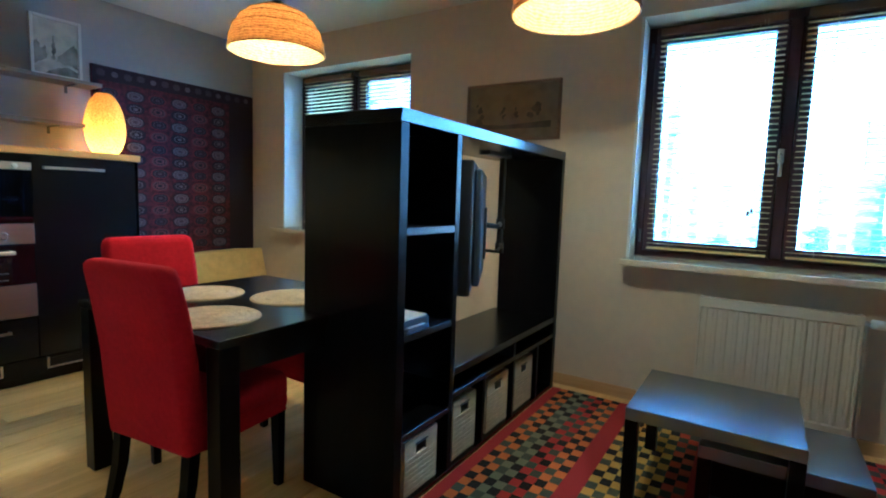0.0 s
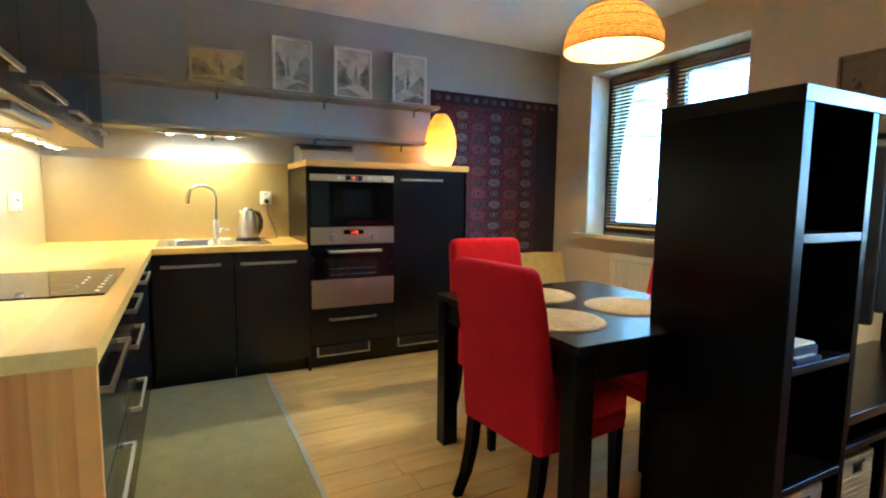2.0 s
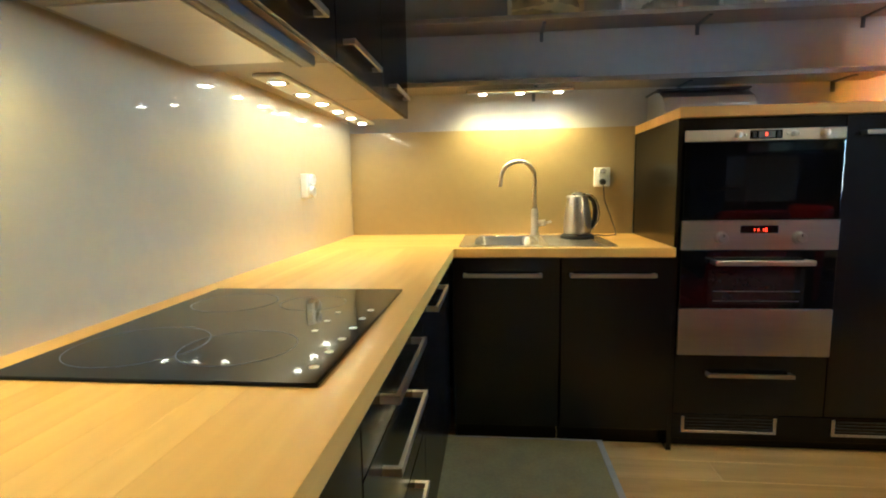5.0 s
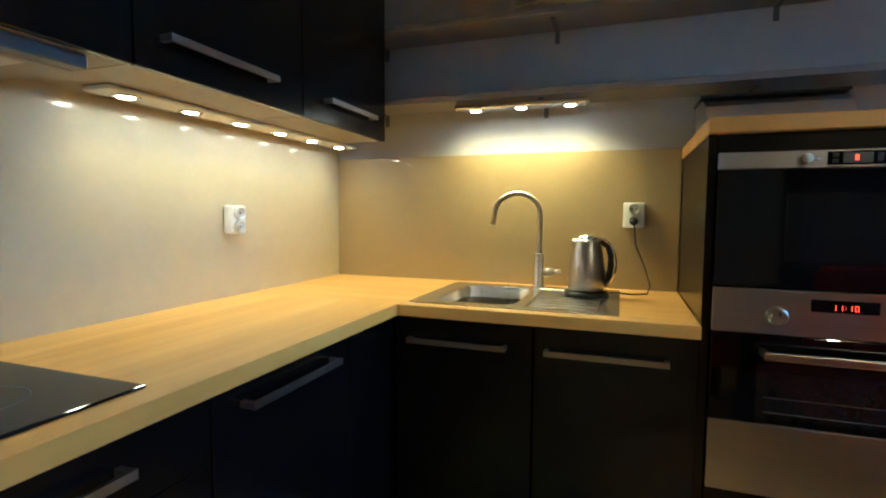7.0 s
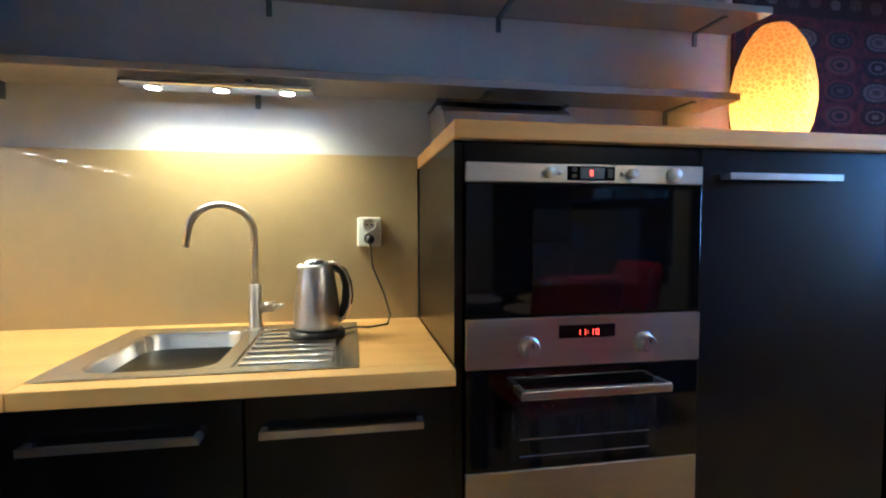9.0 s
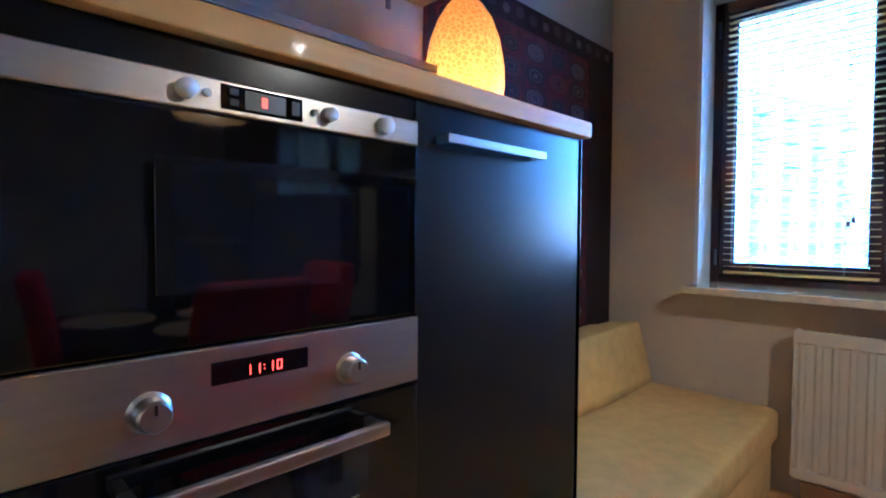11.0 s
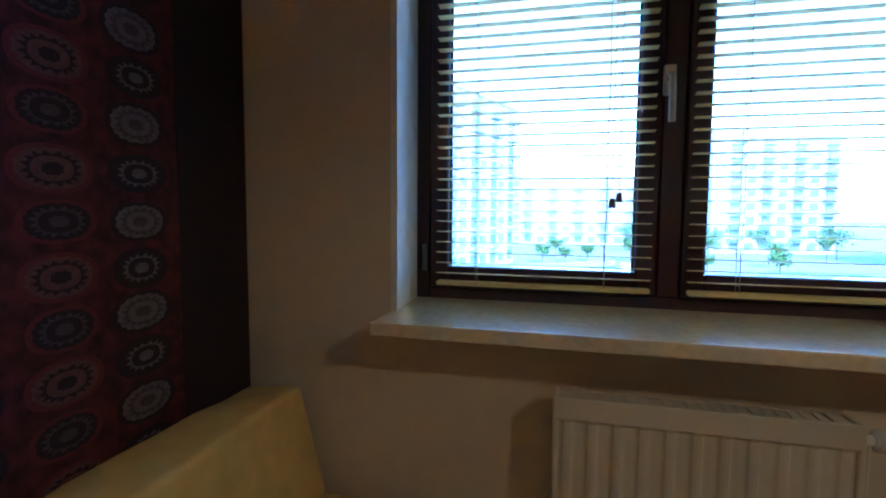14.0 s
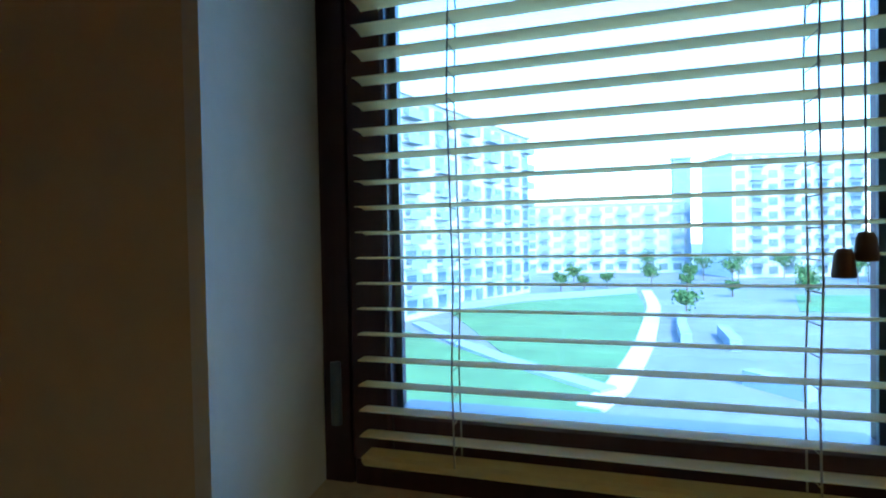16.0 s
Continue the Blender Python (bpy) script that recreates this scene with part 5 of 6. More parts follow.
# bench under the wall carpet
bench = thing("bench", (3.4, -0.42, 0), "ochre suede bench along the back wall", "bench")
def slab_cushion(x0, y0, x1, y1, z0, z1, r):
    bm = B()
    rings = [rounded(x0 + r * 0.4, y0 + r * 0.4, x1 - r * 0.4, y1 - r * 0.4, r, z0, 4), rounded(x0, y0, x1, y1, r, z0 + r * 0.5, 4), rounded(x0, y0, x1, y1, r, z1 - r * 0.6, 4), rounded(x0 + r * 0.25, y0 + r * 0.25, x1 - r * 0.25, y1 - r * 0.25, r, z1 - r * 0.15, 4), rounded(x0 + r, y0 + r, x1 - r, y1 - r, r, z1, 4)]
    vv_ = [[bm.verts.new(p) for p in q] for q in rings]
    for a, b in zip(vv_, vv_[1:]):
        for k in range(len(a)):
            bm.faces.new((a[k], a[(k + 1) % len(a)], b[(k + 1) % len(b)], b[k]))
    bm.faces.new(vv_[0][::-1])
    bm.faces.new(vv_[-1])
    return bm
part("seat_box", box(B(), 2.765, -0.80, 0.0, 4.08, -0.03, 0.24, 0.01, 2), SUEDE, bench)
part("seat_cushion", slab_cushion(2.755, -0.825, 4.095, -0.03, 0.241, 0.378, 0.035), SUEDE, bench, "", True)
bk = B()
prof = [(-0.02, 0.379), (-0.275, 0.379), (-0.268, 0.42), (-0.240, 0.53), (-0.214, 0.625), (-0.206, 0.655), (-0.203, 0.668), (-0.196, 0.674), (-0.185, 0.676), (-0.10, 0.672), (-0.04, 0.665), (-0.022, 0.655)]
rings = []
stations = [2.765, 2.775] + [2.85 + 0.1 * k for k in range(12)] + [4.065, 4.08]
for k, x in enumerate(stations):
    ins = 0.012 if k in (0, len(stations) - 1) else 0
    rings.append([bk.verts.new((x, y + (ins if y < -0.1 else 0), z - (ins if z > 0.5 else 0) + 0.005 * math.sin(x * 9 + y * 14) + 0.003 * math.sin(x * 23 + z * 11))) for y, z in prof])
for a, b in zip(rings, rings[1:]):
    for k in range(len(prof)):
        bk.faces.new((a[k], a[(k + 1) % len(prof)], b[(k + 1) % len(prof)], b[k]))
bk.faces.new(rings[0][::-1])
bk.faces.new(rings[-1])
part("back_cushion", bk, SUEDE, bench, "wedge-shaped ochre suede back cushion", True)

# ---- living area ----
SX0, SX1, SY0, SY1, SH = 2.335, 4.035, -3.19, -2.71, 1.525
unit = thing("shelving_unit", ((SX0 + SX1) / 2, (SY0 + SY1) / 2, 0), "black-brown television shelving unit used as a divider", "shelf unit")
T = 0.048
part("side_panel", box(B(), SX0, SY0, 0, SX0 + T, SY1, SH - T - 0.0005, 0.002), BLACK_UNIT, unit)
part("side_panel", box(B(), SX1 - T, SY0, 0, SX1, -2.78, SH - T - 0.0005, 0.002), BLACK_UNIT, unit)
part("top_board", box(B(), SX0, SY0 - 0.001, SH - T, SX1, SY1, SH, 0.002), BLACK_TABLE, unit)
part("base_board", box(B(), SX0 + T + 0.0005, SY0, 0.0, SX1 - T - 0.0005, SY1, 0.03, 0.001), BLACK_TABLE, unit)
part("divider", box(B(), 2.718, SY0, 0.4255, 2.752, SY1, SH - T - 0.0005, 0.001), BLACK_UNIT, unit)
for z in (0.675, 1.075):
    part("shelf_board", box(B(), SX0 + T + 0.0005, SY0 + 0.001, z, 2.7175, SY1, z + 0.028, 0.001), BLACK_TABLE, unit)
part("shelf_board", box(B(), SX0 + T + 0.0005, SY0 + 0.001, 0.29, 2.7175, SY1, 0.315, 0.001), BLACK_TABLE, unit)
part("shelf_board", box(B(), 2.7525, SY0 + 0.001, 0.445, SX1 - T - 0.0005, -2.76, 0.48, 0.001), BLACK_TABLE, unit)
part("shelf_board", box(B(), 2.7525, SY0 + 0.001, 0.345, SX1 - T - 0.0005, SY1, 0.370, 0.001), BLACK_TABLE, unit)
part("divider", box(B(), 2.718, SY0 + 0.002, 0.0305, 2.752, SY1, 0.425, 0.001), BLACK_UNIT, unit)
part("divider", box(B(), 3.385, SY0 + 0.002, 0.371, 3.41, SY1, 0.4445, 0.001), BLACK_UNIT, unit)
for x in (3.05, 3.40, 3.74):
    part("divider", box(B(), x - 0.012, SY0 + 0.002, 0.0305, x + 0.012, SY1, 0.3445, 0.001), BLACK_UNIT, unit)
part("back_panel", box(B(), SX0 + T + 0.001, SY1 - 0.012, 0.031, 2.7175, SY1 - 0.002, SH - T - 0.001), BLACK_UNIT, unit)
part("back_panel", box(B(), 2.7525, SY1 - 0.012, 0.031, SX1 - T - 0.001, SY1 - 0.002, 0.3445), BLACK_UNIT, unit)


def bin_box(x0, x1, label):
    """A pale woven bin with a cut-out grip and rim."""
    z0, z1, y0, y1 = 0.031, 0.262 if x0 < 2.7 else 0.305, SY0 + 0.02, SY1 - 0.05
    o = thing("storage_bin", ((x0 + x1) / 2, (y0 + y1) / 2, z0), label, "storage bin", "woven bins in the shelving unit")
    cx, g = (x0 + x1) / 2, 0.035
    f = B()
    box(f, x0, y0, z0, x1, y0 + 0.008, z1 - 0.075)
    box(f, x0, y0, z1 - 0.075, cx - g, y0 + 0.008, z1 - 0.035)
    box(f, cx + g, y0, z1 - 0.075, x1, y0 + 0.008, z1 - 0.035)
    box(f, x0, y0, z1 - 0.035, x1, y0 + 0.008, z1)
    part("front", f, PALE_BASKET, o)
    side = B()
    box(side, x0, y0 + 0.0085, z0, x0 + 0.008, y1, z1)
    box(side, x1 - 0.008, y0 + 0.0085, z0, x1, y1, z1)
    box(side, x0 + 0.0085, y1 - 0.008, z0, x1 - 0.0085, y1, z1)
    part("sides", side, PALE_BASKET, o)
    part("bottom", box(B(), x0 + 0.009, y0 + 0.009, z0, x1 - 0.009, y1 - 0.009, z0 + 0.006), PALE_BASKET, o)
    bands = B()
    for k in range(int((z1 - z0) / 0.022)):
        z = z0 + 0.008 + 0.022 * k
        if z < z1 - 0.085 or z > z1 - 0.03:
            box(bands, x0 + 0.002, y0 - 0.003, z, x1 - 0.002, y0 - 0.0003, z + 0.015, 0.001)
    part("weave_band", bands, PALE_BASKET, o)
    part("grip_rim", box(B(), cx - g - 0.006, y0 - 0.004, z1 - 0.034, cx + g + 0.006, y0 - 0.0005, z1 - 0.026, 0.001), BLACK_PLASTIC, o, "dark bound grip edge")
    return o


for a, b in ((2.43, 2.66), (2.79, 3.0), (3.12, 3.36), (3.455, 3.70)):
    bin_box(a, b, "pale woven storage bin with a cut-out grip")

tv = thing("television", (3.22, -3.0, 0.72), "flat television turned edge-on under a black swivel mount", "television")
ang = math.atan2(0.44, 0.9)
def tv_place(bm):
    bmesh.ops.transform(bm, matrix=Matrix.Translation((3.225, -3.010, 1.08)) @ Matrix.Rotation(ang, 4, "Z"), verts=bm.verts)
    return bm
part("housing", tv_place(box(B(), -0.37, 0.0, -0.31, 0.37, 0.06, 0.31, 0.014, 3)), BLACK_PLASTIC, tv)
part("back_cover", tv_place(box(B(), -0.30, -0.038, -0.275, 0.355, -0.0005, 0.275, 0.018, 3)), SLATE_PLASTIC, tv)
part("screen", tv_place(box(B(), -0.35, 0.0605, -0.285, 0.35, 0.063, 0.285)), BLACK_GLASS, tv, "black switched-off screen")
part("bezel_strip", tv_place(box(B(), 0.3705, -0.002, -0.30, 0.376, 0.040, 0.30, 0.002)), SLATE_PLASTIC, tv, "blue-grey side strip")
hung = SH - T - 0.0015
part("ceiling_plate", box(B(), 3.40, -2.985, hung - 0.014, 3.685, -2.915, hung, 0.004, 2), BLACK_PLASTIC, tv)
pole = box(B(), 3.622, -2.965, 0.90, 3.652, -2.935, hung - 0.0145, 0.004, 2)
for z in (1.075, 0.93):
    rod(pole, (3.637, -2.95, z - 0.03), (3.637, -2.95, z + 0.03), 0.026, 16)
part("pole", pole, BLACK_PLASTIC, tv, "black upright mount pole", True)
for z, rad in ((1.075, 0.015), (0.93, 0.009)):
    part("swivel_arm", pipe(B(), [(3.637, -2.95, z), (3.53, -2.985, z - 0.012), (3.43, -2.946, z)], rad), BLACK_PLASTIC, tv)
part("mount_plate", tv_place(box(B(), 0.10, -0.050, -0.19, 0.28, -0.0385, 0.09, 0.003)), BLACK_PLASTIC, tv)

box_ = thing("media_box", (2.52, -3.08, 0.703), "small black and silver media box on a shelf", "media player")
part("case", box(B(), 2.42, -3.15, 0.7035, 2.60, -3.02, 0.738, 0.004, 2), BLACK_PLASTIC, box_)
part("top_plate", box(B(), 2.425, -3.145, 0.7385, 2.595, -3.025, 0.746, 0.003), WHITE_PLASTIC, box_, "pale grey top plate")
rc = thing("remote_control", (2.50, -3.17, 0.703), "slim black remote control with pale keys", "remote control")
part("body", box(B(), 2.41, -3.186, 0.7035, 2.55, -3.158, 0.72, 0.004, 2), BLACK_PLASTIC, rc)
for k in range(5):
    part("key", box(B(), 2.43 + 0.022 * k, -3.178, 0.7203, 2.444 + 0.022 * k, -3.166, 0.723, 0.001), WHITE_PLASTIC, rc)


def coffee_table(x0, y0, x1, y1, z, label, shelf_=False):
    o = thing("coffee_table", ((x0 + x1) / 2, (y0 + y1) / 2, 0), label, "table", "nested coffee tables")
    part("tabletop", box(B(), x0, y0, z - 0.05, x1, y1, z, 0.003, 2), BLACK_GLOSS, o)
    for x in (x0, x1 - 0.05):
        for y in (y0, y1 - 0.05):
            part("leg", box(B(), x, y, 0.011, x + 0.05, y + 0.05, z - 0.0505, 0.003), BLACK_UNIT, o)
    if shelf_:
        for x in (x0 + 0.004, x1 - 0.022):
            part("side_panel", box(B(), x, y0 + 0.0505, z - 0.19, x + 0.018, y1 - 0.0505, z - 0.0505, 0.002), BLACK_UNIT, o, "deep black side panel")
    return o


BLACK_GLOSS = timber("satin black lacquer", (0.006, 0.006, 0.006), (0.012, 0.011, 0.011), "X", 0.2, 2.5, 0.05, 1.0)
gloss = BLACK_GLOSS.node_tree.nodes["Principled BSDF"]
gloss.inputs["Coat Roughness"].default_value, gloss.inputs["Coat IOR"].default_value = 0.32, 2.1
gloss.inputs["Specular IOR Level"].default_value = 0.9
coffee_table(2.972, -4.465, 3.540, -3.865, 0.405, "low satin-black coffee table on the patterned carpet")
coffee_table(3.034, -4.66, 3.486, -4.13, 0.302, "lower satin-black nesting table pulled halfway from the coffee table", True)

# patterned carpet on the floor
kil = bpy.data.materials.new("checked wool carpet")
kil.use_nodes = True
kn_, kl = kil.node_tree.nodes, kil.node_tree.links
kb = kn_["Principled BSDF"]
kb.inputs["Roughness"].default_value = 0.95
ktc, ksc, kfl, kwn, krp = kn_.new("ShaderNodeTexCoord"), kn_.new("ShaderNodeVectorMath"), kn_.new("ShaderNodeVectorMath"), kn_.new("ShaderNodeTexWhiteNoise"), kn_.new("ShaderNodeValToRGB")
ksc.operation, kfl.operation = "DIVIDE", "FLOOR"
ksc.inputs[1].default_value = (0.058, 0.046, 10)
kl.new(ktc.outputs["Object"], ksc.inputs[0])
kl.new(ksc.outputs[0], kfl.inputs[0])
kl.new(kfl.outputs[0], kwn.inputs["Vector"])
krp.color_ramp.interpolation = "CONSTANT"
tones = [(0.0, (0.44, 0.03, 0.022)), (0.3, (0.60, 0.16, 0.022)), (0.5, (0.58, 0.34, 0.05)), (0.7, (0.20, 0.20, 0.12)), (0.85, (0.50, 0.07, 0.025))]
krp.color_ramp.elements[0].color = (*tones[0][1], 1)
krp.color_ramp.elements[1].position = tones[1][0]
krp.color_ramp.elements[1].color = (*tones[1][1], 1)
for p_, c_ in tones[2:]:
    e_ = krp.color_ramp.elements.new(p_)
    e_.color = (*c_, 1)
ksep = kn_.new("ShaderNodeSeparateXYZ")
kl.new(kfl.outputs[0], ksep.inputs[0])


def kmath(op, a, b=None):
    m_ = kn_.new("ShaderNodeMath")
    m_.operation = op
    for k_, v_ in enumerate((a, b)):
        if v_ is None:
            continue
        if isinstance(v_, (int, float)):
            m_.inputs[k_].default_value = v_
        else:
            kl.new(v_, m_.inputs[k_])
    return m_.outputs[0]


def kmix(f_, a_, b_):
    m_ = kn_.new("ShaderNodeMix")
    m_.data_type = "RGBA"
    kl.new(f_, m_.inputs[0])
    for k_, v_ in ((6, a_), (7, b_)):
        if isinstance(v_, tuple):
            m_.inputs[k_].default_value = (*v_, 1)
        else:
            kl.new(v_, m_.inputs[k_])
    return m_.outputs[2]


krow, kcol = ksep.outputs["Y"], ksep.outputs["X"]
krw = kn_.new("ShaderNodeTexWhiteNoise")
krw.noise_dimensions = "1D"
kl.new(kmath("FLOOR", kmath("DIVIDE", kmath("ADD", krow, 3), 2)), krw.inputs["W"])
kl.new(krw.outputs["Value"], krp.inputs["Fac"])
kpar = kmath("FLOORED_MODULO", kmath("ADD", krow, kcol), 2)
kdark = kmix(kmath("GREATER_THAN", kwn.outputs["Value"], 0.55), (0.014, 0.012, 0.013), (0.075, 0.085, 0.06))
kchk = kmix(kpar, kdark, krp.outputs["Color"])
kred = kmath("LESS_THAN", kmath("FLOORED_MODULO", kmath("ADD", krow, 73), 10), 2)
kfin = kmix(kred, kchk, (0.36, 0.022, 0.024))
kno, kbp = kn_.new("ShaderNodeTexNoise"), kn_.new("ShaderNodeBump")
kno.inputs["Scale"].default_value = 220
kl.new(ktc.outputs["Object"], kno.inputs["Vector"])
kl.new(kfin, kb.inputs["Base Color"])
kbp.inputs["Strength"].default_value, kbp.inputs["Distance"].default_value = 0.8, 0.004
kl.new(kno.outputs["Fac"], kbp.inputs["Height"])
kl.new(kbp.outputs["Normal"], kb.inputs["Normal"])
cpt = thing("carpet", (3.1, -4.5, 0), "multicoloured checked wool carpet with red stripes", "carpet")
part("woven_field", box(B(), 2.2, -5.8, 0.0035, 4.02, -3.197, 0.0105, 0.002), kil, cpt)

# sepia picture on the window wall
pic = thing("picture", (W - 0.01, -2.765, 1.62), "faded brown landscape print in a thin frame", "picture")
pf = B()
x0, x1 = W - 0.024, W - 0.001
box(pf, x0, -3.112, 1.62, x1, -3.094, 2.008, 0.002)
box(pf, x0, -2.438, 1.62, x1, -2.42, 2.008, 0.002)
box(pf, x0, -3.094, 1.62, x1, -2.438, 1.638, 0.002)
box(pf, x0, -3.094, 1.99, x1, -2.438, 2.008, 0.002)
part("frame", pf, FRAME_BROWN, pic)
part("print", box(B(), W - 0.014, -3.094, 1.638, W - 0.006, -2.438, 1.99), sketch("brown print", 9, (0.20, 0.15, 0.09), (0.15, 0.11, 0.065)), pic, "brown faded print")
print_dark = sketch("print dark tone", 14, (0.10, 0.08, 0.055), (0.05, 0.04, 0.03))
random.seed(12)
for cy, s in ((-2.52, 0.9), (-2.70, 0.45), (-2.80, 0.4), (-2.93, 1.0)):
    trees = B()
    for k in range(9):
        yy, zz, r = cy + random.uniform(-0.04, 0.04) * s, 1.80 + random.uniform(-0.07, 0.09) * s, random.uniform(0.012, 0.03) * s
        vs = [trees.verts.new((W - 0.0145 - 0.0001 * k, yy + r * math.cos(q * math.pi / 4) * random.uniform(0.7, 1.2), zz + r * math.sin(q * math.pi / 4))) for q in range(8)]
        trees.faces.new(vs)
    part("print_tree", trees, print_dark, pic, "dark printed tree")
trees = B()
vs = [trees.verts.new((W - 0.0143, y, z)) for y, z in ((-3.05, 1.70), (-2.48, 1.70), (-2.48, 1.74), (-2.7, 1.725), (-3.05, 1.745))]
trees.faces.new(vs)
part("print_meadow", trees, print_dark, pic, "dark printed meadow")

# kitchen mat
mat_ = thing("floor_mat", (0.92, -1.6, 0), "grey-green woven runner with a pale binding", "mat")
part("field", box(B(), 0.56, -2.72, 0.0035, 1.236, -0.575, 0.009, 0.001), MAT_FELT, mat_)
part("binding", box(B(), 1.2365, -2.72, 0.0035, 1.262, -0.575, 0.0105, 0.002), MAT_EDGE, mat_)
part("binding", box(B(), 0.56, -0.5745, 0.0035, 1.262, -0.562, 0.0105, 0.002), MAT_EDGE, mat_)

# ---- outside, seen from an upper storey ----
GZ = -8.5
solid("ground", box(B(), 4.8, -400, GZ - 0.5, 600, 400, GZ), PAVING, "pale paved courtyard ground", "ground", kind="structure")
GRASS = ([(68, 17), (80, 8), (93.5, -8.6), (78, -8.2), (62.5, -6.5), (48.4, -4.6), (37, -2), (43, 5)], [(54, 18), (42, 5.6), (36, -1.6), (29, -1), (29, 16)], [(93.6, -31.5), (93.7, -46), (73.8, -36), (74.7, -25.6)])
for outline in GRASS:
    solid("lawn", sheet_prism(B(), outline, GZ - 0.2, GZ + 0.06), SOIL, "green courtyard lawn between pale paths", "lawn", kind="structure")


def strip(points, width, z0, z1):
    """A raised band of even width along points."""
    bm = B()
    ps = [Vector((*p, 0)) for p in points]
    rows_ = []
    for k, p in enumerate(ps):
        d = (ps[min(k + 1, len(ps) - 1)] - ps[max(k - 1, 0)]).normalized()
        n_ = Vector((-d.y, d.x, 0)) * width / 2
        rows_.append([bm.verts.new((q.x, q.y, z)) for q in (p - n_, p + n_) for z in (z0, z1)])
    for a, b in zip(rows_, rows_[1:]):
        for m_, n_ in ((0, 1), (1, 3), (3, 2), (2, 0)):
            bm.faces.new((a[m_], a[n_], b[n_], b[m_]))
    bm.faces.new((rows_[0][0], rows_[0][1], rows_[0][3], rows_[0][2]))
    bm.faces.new((rows_[-1][0], rows_[-1][1], rows_[-1][3], rows_[-1][2]))
    return bm


solid("path", strip([(98, -10.5), (88, -10.0), (76, -9.2), (62.5, -7.2), (52, -5.6), (44, -4.0), (37, -2.4), (33, -0.8)], 1.7, GZ - 0.2, GZ + 0.12), RENDER_WHITE, "white curved garden path beside the lawn", "path", kind="structure")
solid("ramp", strip([(58, 18), (48, 10.5), (42.4, 5.2), (36.2, -1.9)], 1.5, GZ - 0.2, GZ + 0.3), RENDER_GREY, "grey sloping ramp wall beside the lawn", "wall", kind="structure")
solid("retaining_wall", strip([(69, 18), (81, 9.2), (94, -8.2)], 0.8, GZ - 0.2, GZ + 0.9), RENDER_GREY, "low grey wall behind the lawn", "wall", kind="structure")
for pts_ in ([(66, -11), (57.8, -9.6), (52, -9)], [(57, -13), (50, -12.4)], [(40, -10.5), (37, -13)]):
    solid("plaza_wall", strip(pts_, 0.9, GZ - 0.2, GZ + 1.0), RENDER_GREY, "low grey plaza wall", "wall", kind="structure")


def block(cx, cy, wx, wy, floors, turn, wall, label, balcony=True):
    """A flat-roofed apartment house: walls, roof slab, bands of windows and balconies on its courtyard side."""
    h = floors * 3.0
    o = thing("apartment_building", (0, 0, 0), label, "building", "houses round the courtyard")
    part("wall", box(B(), -wx / 2, -wy / 2, 0, wx / 2, wy / 2, h), wall, o)
    part("roof", box(B(), -wx / 2 - 0.4, -wy / 2 - 0.4, h, wx / 2 + 0.4, wy / 2 + 0.4, h + 0.5), RENDER_WHITE, o)
    n = int(wy / 3.2)
    wm = mesh_of("window", box(B(), -0.06, -1.0, 0, 0.02, 1.0, 1.7), WINDOW_DARK)
    bmh = B()
    box(bmh, -1.3, -1.5, -0.15, 0, 1.5, 0.0)
    box(bmh, -1.3, -1.5, 0.0, -1.22, 1.5, 1.0)
    bme = mesh_of("balcony", bmh, RENDER_WHITE if wall is RENDER_GREY else RENDER_GREY)
    for f in range(floors):
        for k in range(n):
            y = -wy / 2 + wy * (k + 0.5) / n
            w_ = new("window", wm)
            w_.parent = o
            w_.location = (-wx / 2, y, f * 3.0 + 0.7)
            if balcony and (k + f // 9) % 2 == 0 and f:
                bl_ = new("balcony", bme)
                bl_.parent = o
                bl_.location = (-wx / 2, y, f * 3.0 + 0.3)
    o.matrix_basis = pose(cx, cy, GZ, 0, 0, turn)
    return o


block(66, 24.5, 12, 62, 9, 72, RENDER_WHITE, "white seven-storey apartment house with grey balconies")
block(150, -4, 14, 40, 6, 4, RENDER_WHITE, "distant white apartment house across the garden")
block(152, -25, 4.0, 4.2, 10, 0, RENDER_GREY, "narrow blue-grey stair tower", False)
block(137, -43, 14, 28, 9, 14, RENDER_WHITE, "white nine-storey apartment house with balconies")
block(110, -82, 14, 44, 8, 32, RENDER_WHITE, "long white apartment house beyond the plaza")


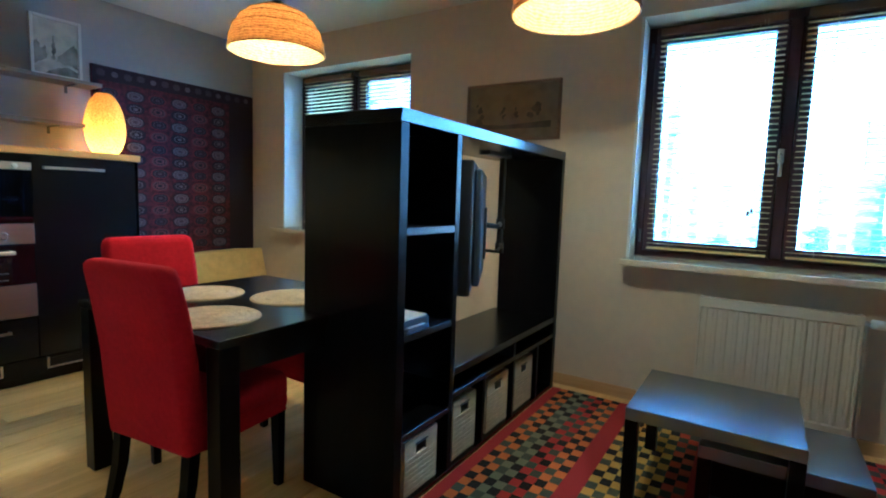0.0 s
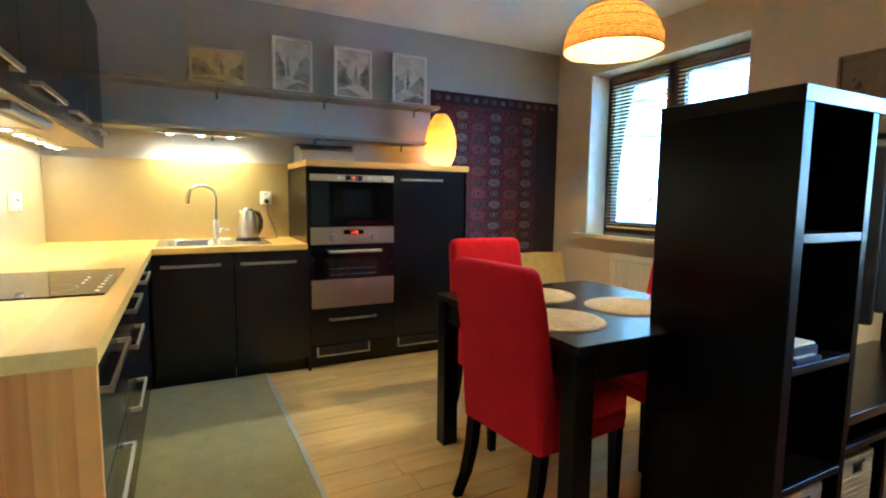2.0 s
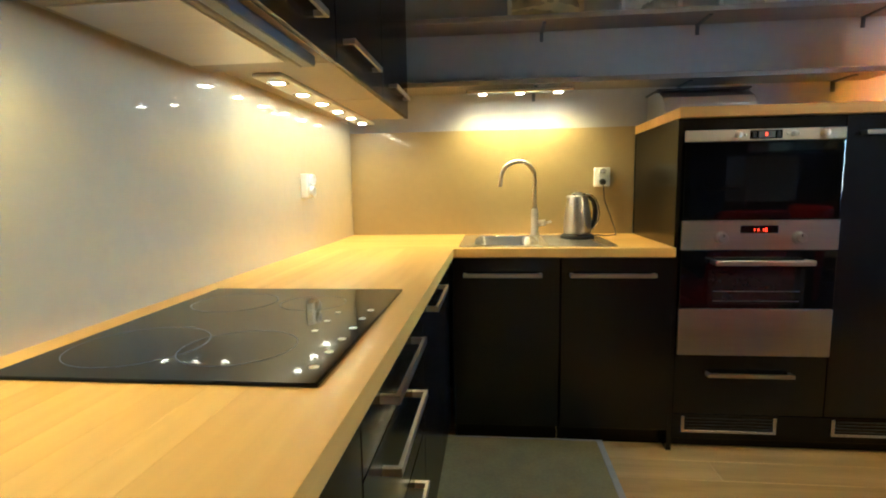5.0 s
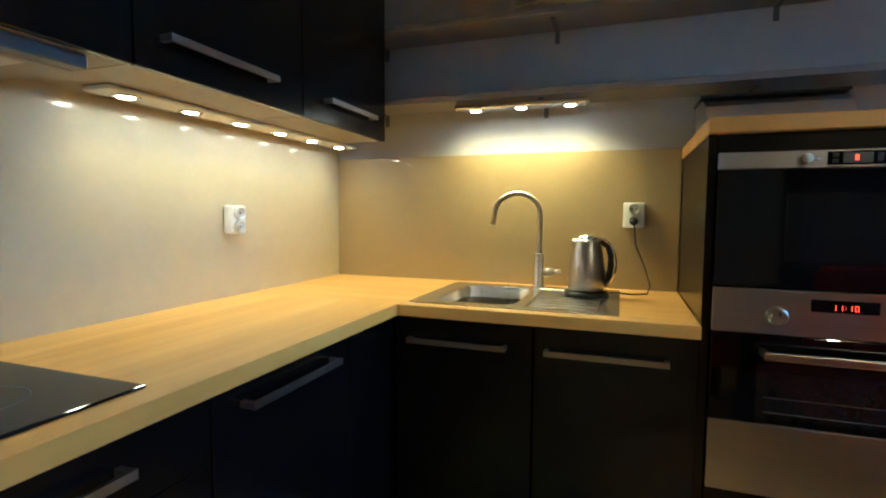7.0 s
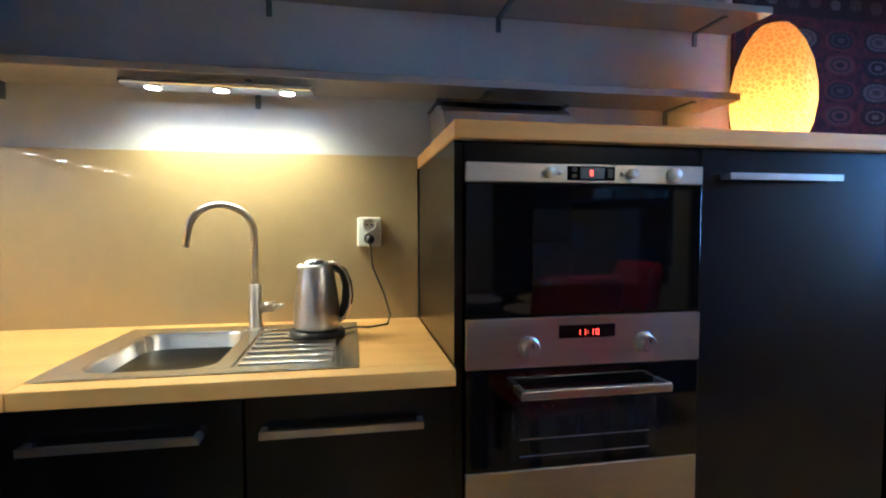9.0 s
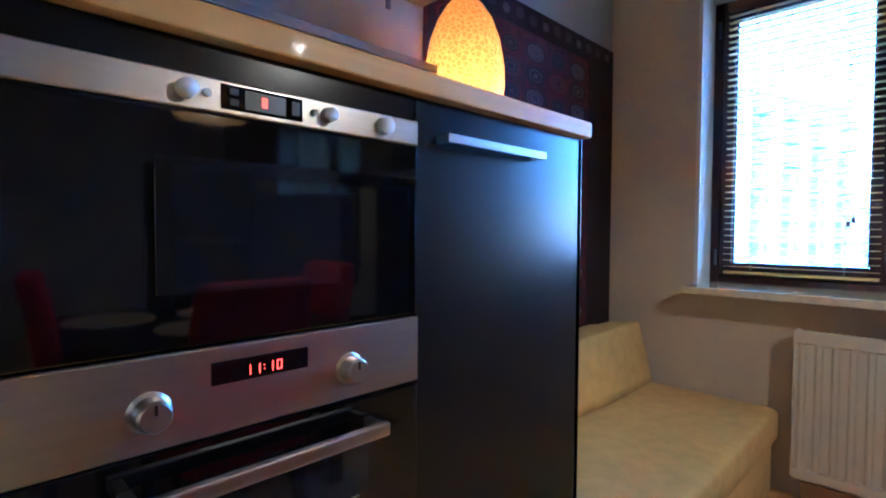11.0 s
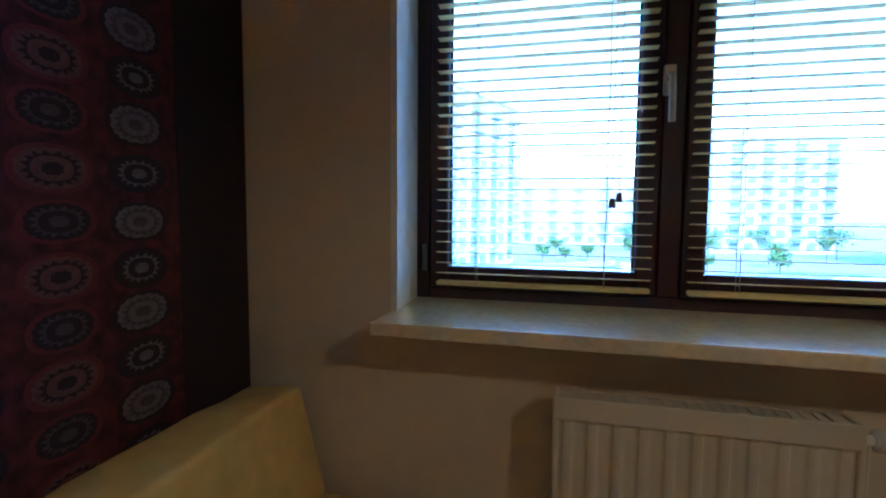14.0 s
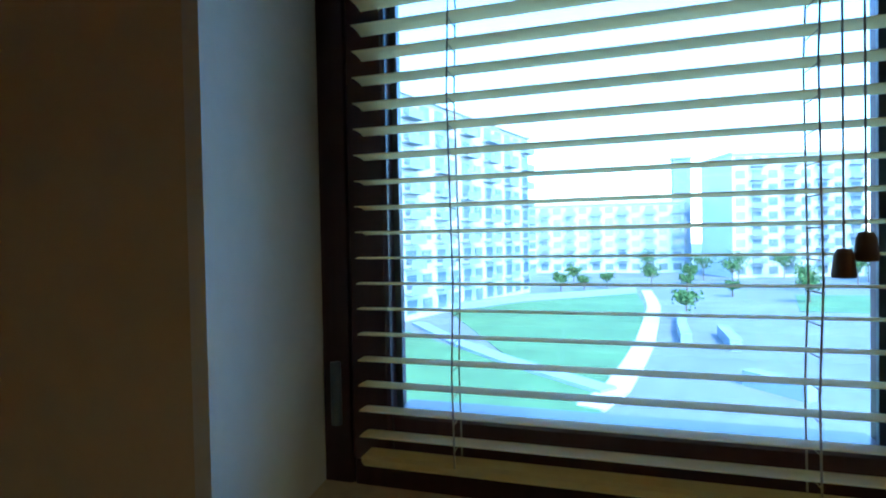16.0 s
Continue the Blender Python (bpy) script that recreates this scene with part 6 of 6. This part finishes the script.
def tree(cx, cy, h, seed, label):
    """A small tree: tapered trunk, forked limbs, and a loose crown of leaf clumps."""
    random.seed(seed)
    o = thing("tree", (cx, cy, GZ), label, "tree", "courtyard trees")
    tr = B()
    rod(tr, (cx, cy, GZ), (cx, cy, GZ + h * 0.5), 0.12, 8, 0.07)
    tips = []
    for k in range(7):
        a = k * 2.4
        p = (cx + math.cos(a) * h * 0.22, cy + math.sin(a) * h * 0.22, GZ + h * (0.6 + 0.06 * (k % 4)))
        rod(tr, (cx, cy, GZ + h * (0.38 + 0.02 * k)), p, 0.045, 6, 0.02)
        tips.append(p)
    part("trunk", tr, BARK, o)
    cr = B()
    for k in range(420):
        q = random.choice(tips)
        p = Vector(q) + Vector((random.gauss(0, 1), random.gauss(0, 1), random.gauss(0.3, 0.9))) * h * 0.11
        s = random.uniform(0.10, 0.22)
        d = Vector((random.uniform(-1, 1), random.uniform(-1, 1), random.uniform(-0.4, 0.8))).normalized()
        e = d.orthogonal().normalized()
        f_ = d.cross(e)
        cr.faces.new([cr.verts.new(p + (e * u + f_ * v_) * s) for u, v_ in ((-1, -0.5), (0, -0.8), (1, -0.2), (0.6, 0.8), (-0.6, 0.7))])
    part("crown", cr, LEAF, o)
    return o


for k, (x, y, h) in enumerate(((66.5, -11.5, 3.6), (120, -24, 6), (118, -30, 6.5), (104, -12, 4.5), (112, -20, 4), (101, -4, 3.2), (97, 0, 2.8), (124, -40, 6), (84, -30, 4), (108, -46, 6), (92, -52, 6), (96, 4, 3.4), (106, 2, 4.2), (98, -17, 3.0), (110, -27, 5.2), (99, -35, 4.6), (128, -14, 6.5), (131, -33, 7), (90, -22, 2.6), (118, -52, 7))):
    tree(x, y, h, 30 + k, "young leafy courtyard tree")

# ---- floor boards, last ----
floor = thing("floor", (2.0, -3.3, 0), "honey-oiled oak plank floor", "floor", kind="structure")
part("subfloor", box(B(), -0.2, SOUTH - 0.2, -0.2, OUT, 0.2, -0.012), OAK, floor)
random.seed(21)
boards = {}
for r in range(48):
    y = -0.0 - 0.14 * r
    x = -0.02 - random.uniform(0, 0.9)
    while x < W + 0.02:
        ln = random.choice((1.05, 1.25, 1.45))
        xa, xb = max(x, 0.0), min(x + ln, W)
        if xb - xa > 0.04:
            key = round(xb - xa, 2)
            if key not in boards:
                bm = B()
                box(bm, -key / 2 + 0.0006, -0.0692, -0.012, key / 2 - 0.0006, 0.0692, 0.003, 0.0012)
                boards[key] = mesh_of("plank", bm, OAK)
            p = new("plank", boards[key])
            p.parent = floor
            p.location = ((xa + xb) / 2 - 2.0, y - 0.07 + 3.3, random.uniform(-0.0003, 0.0003))
        x += ln
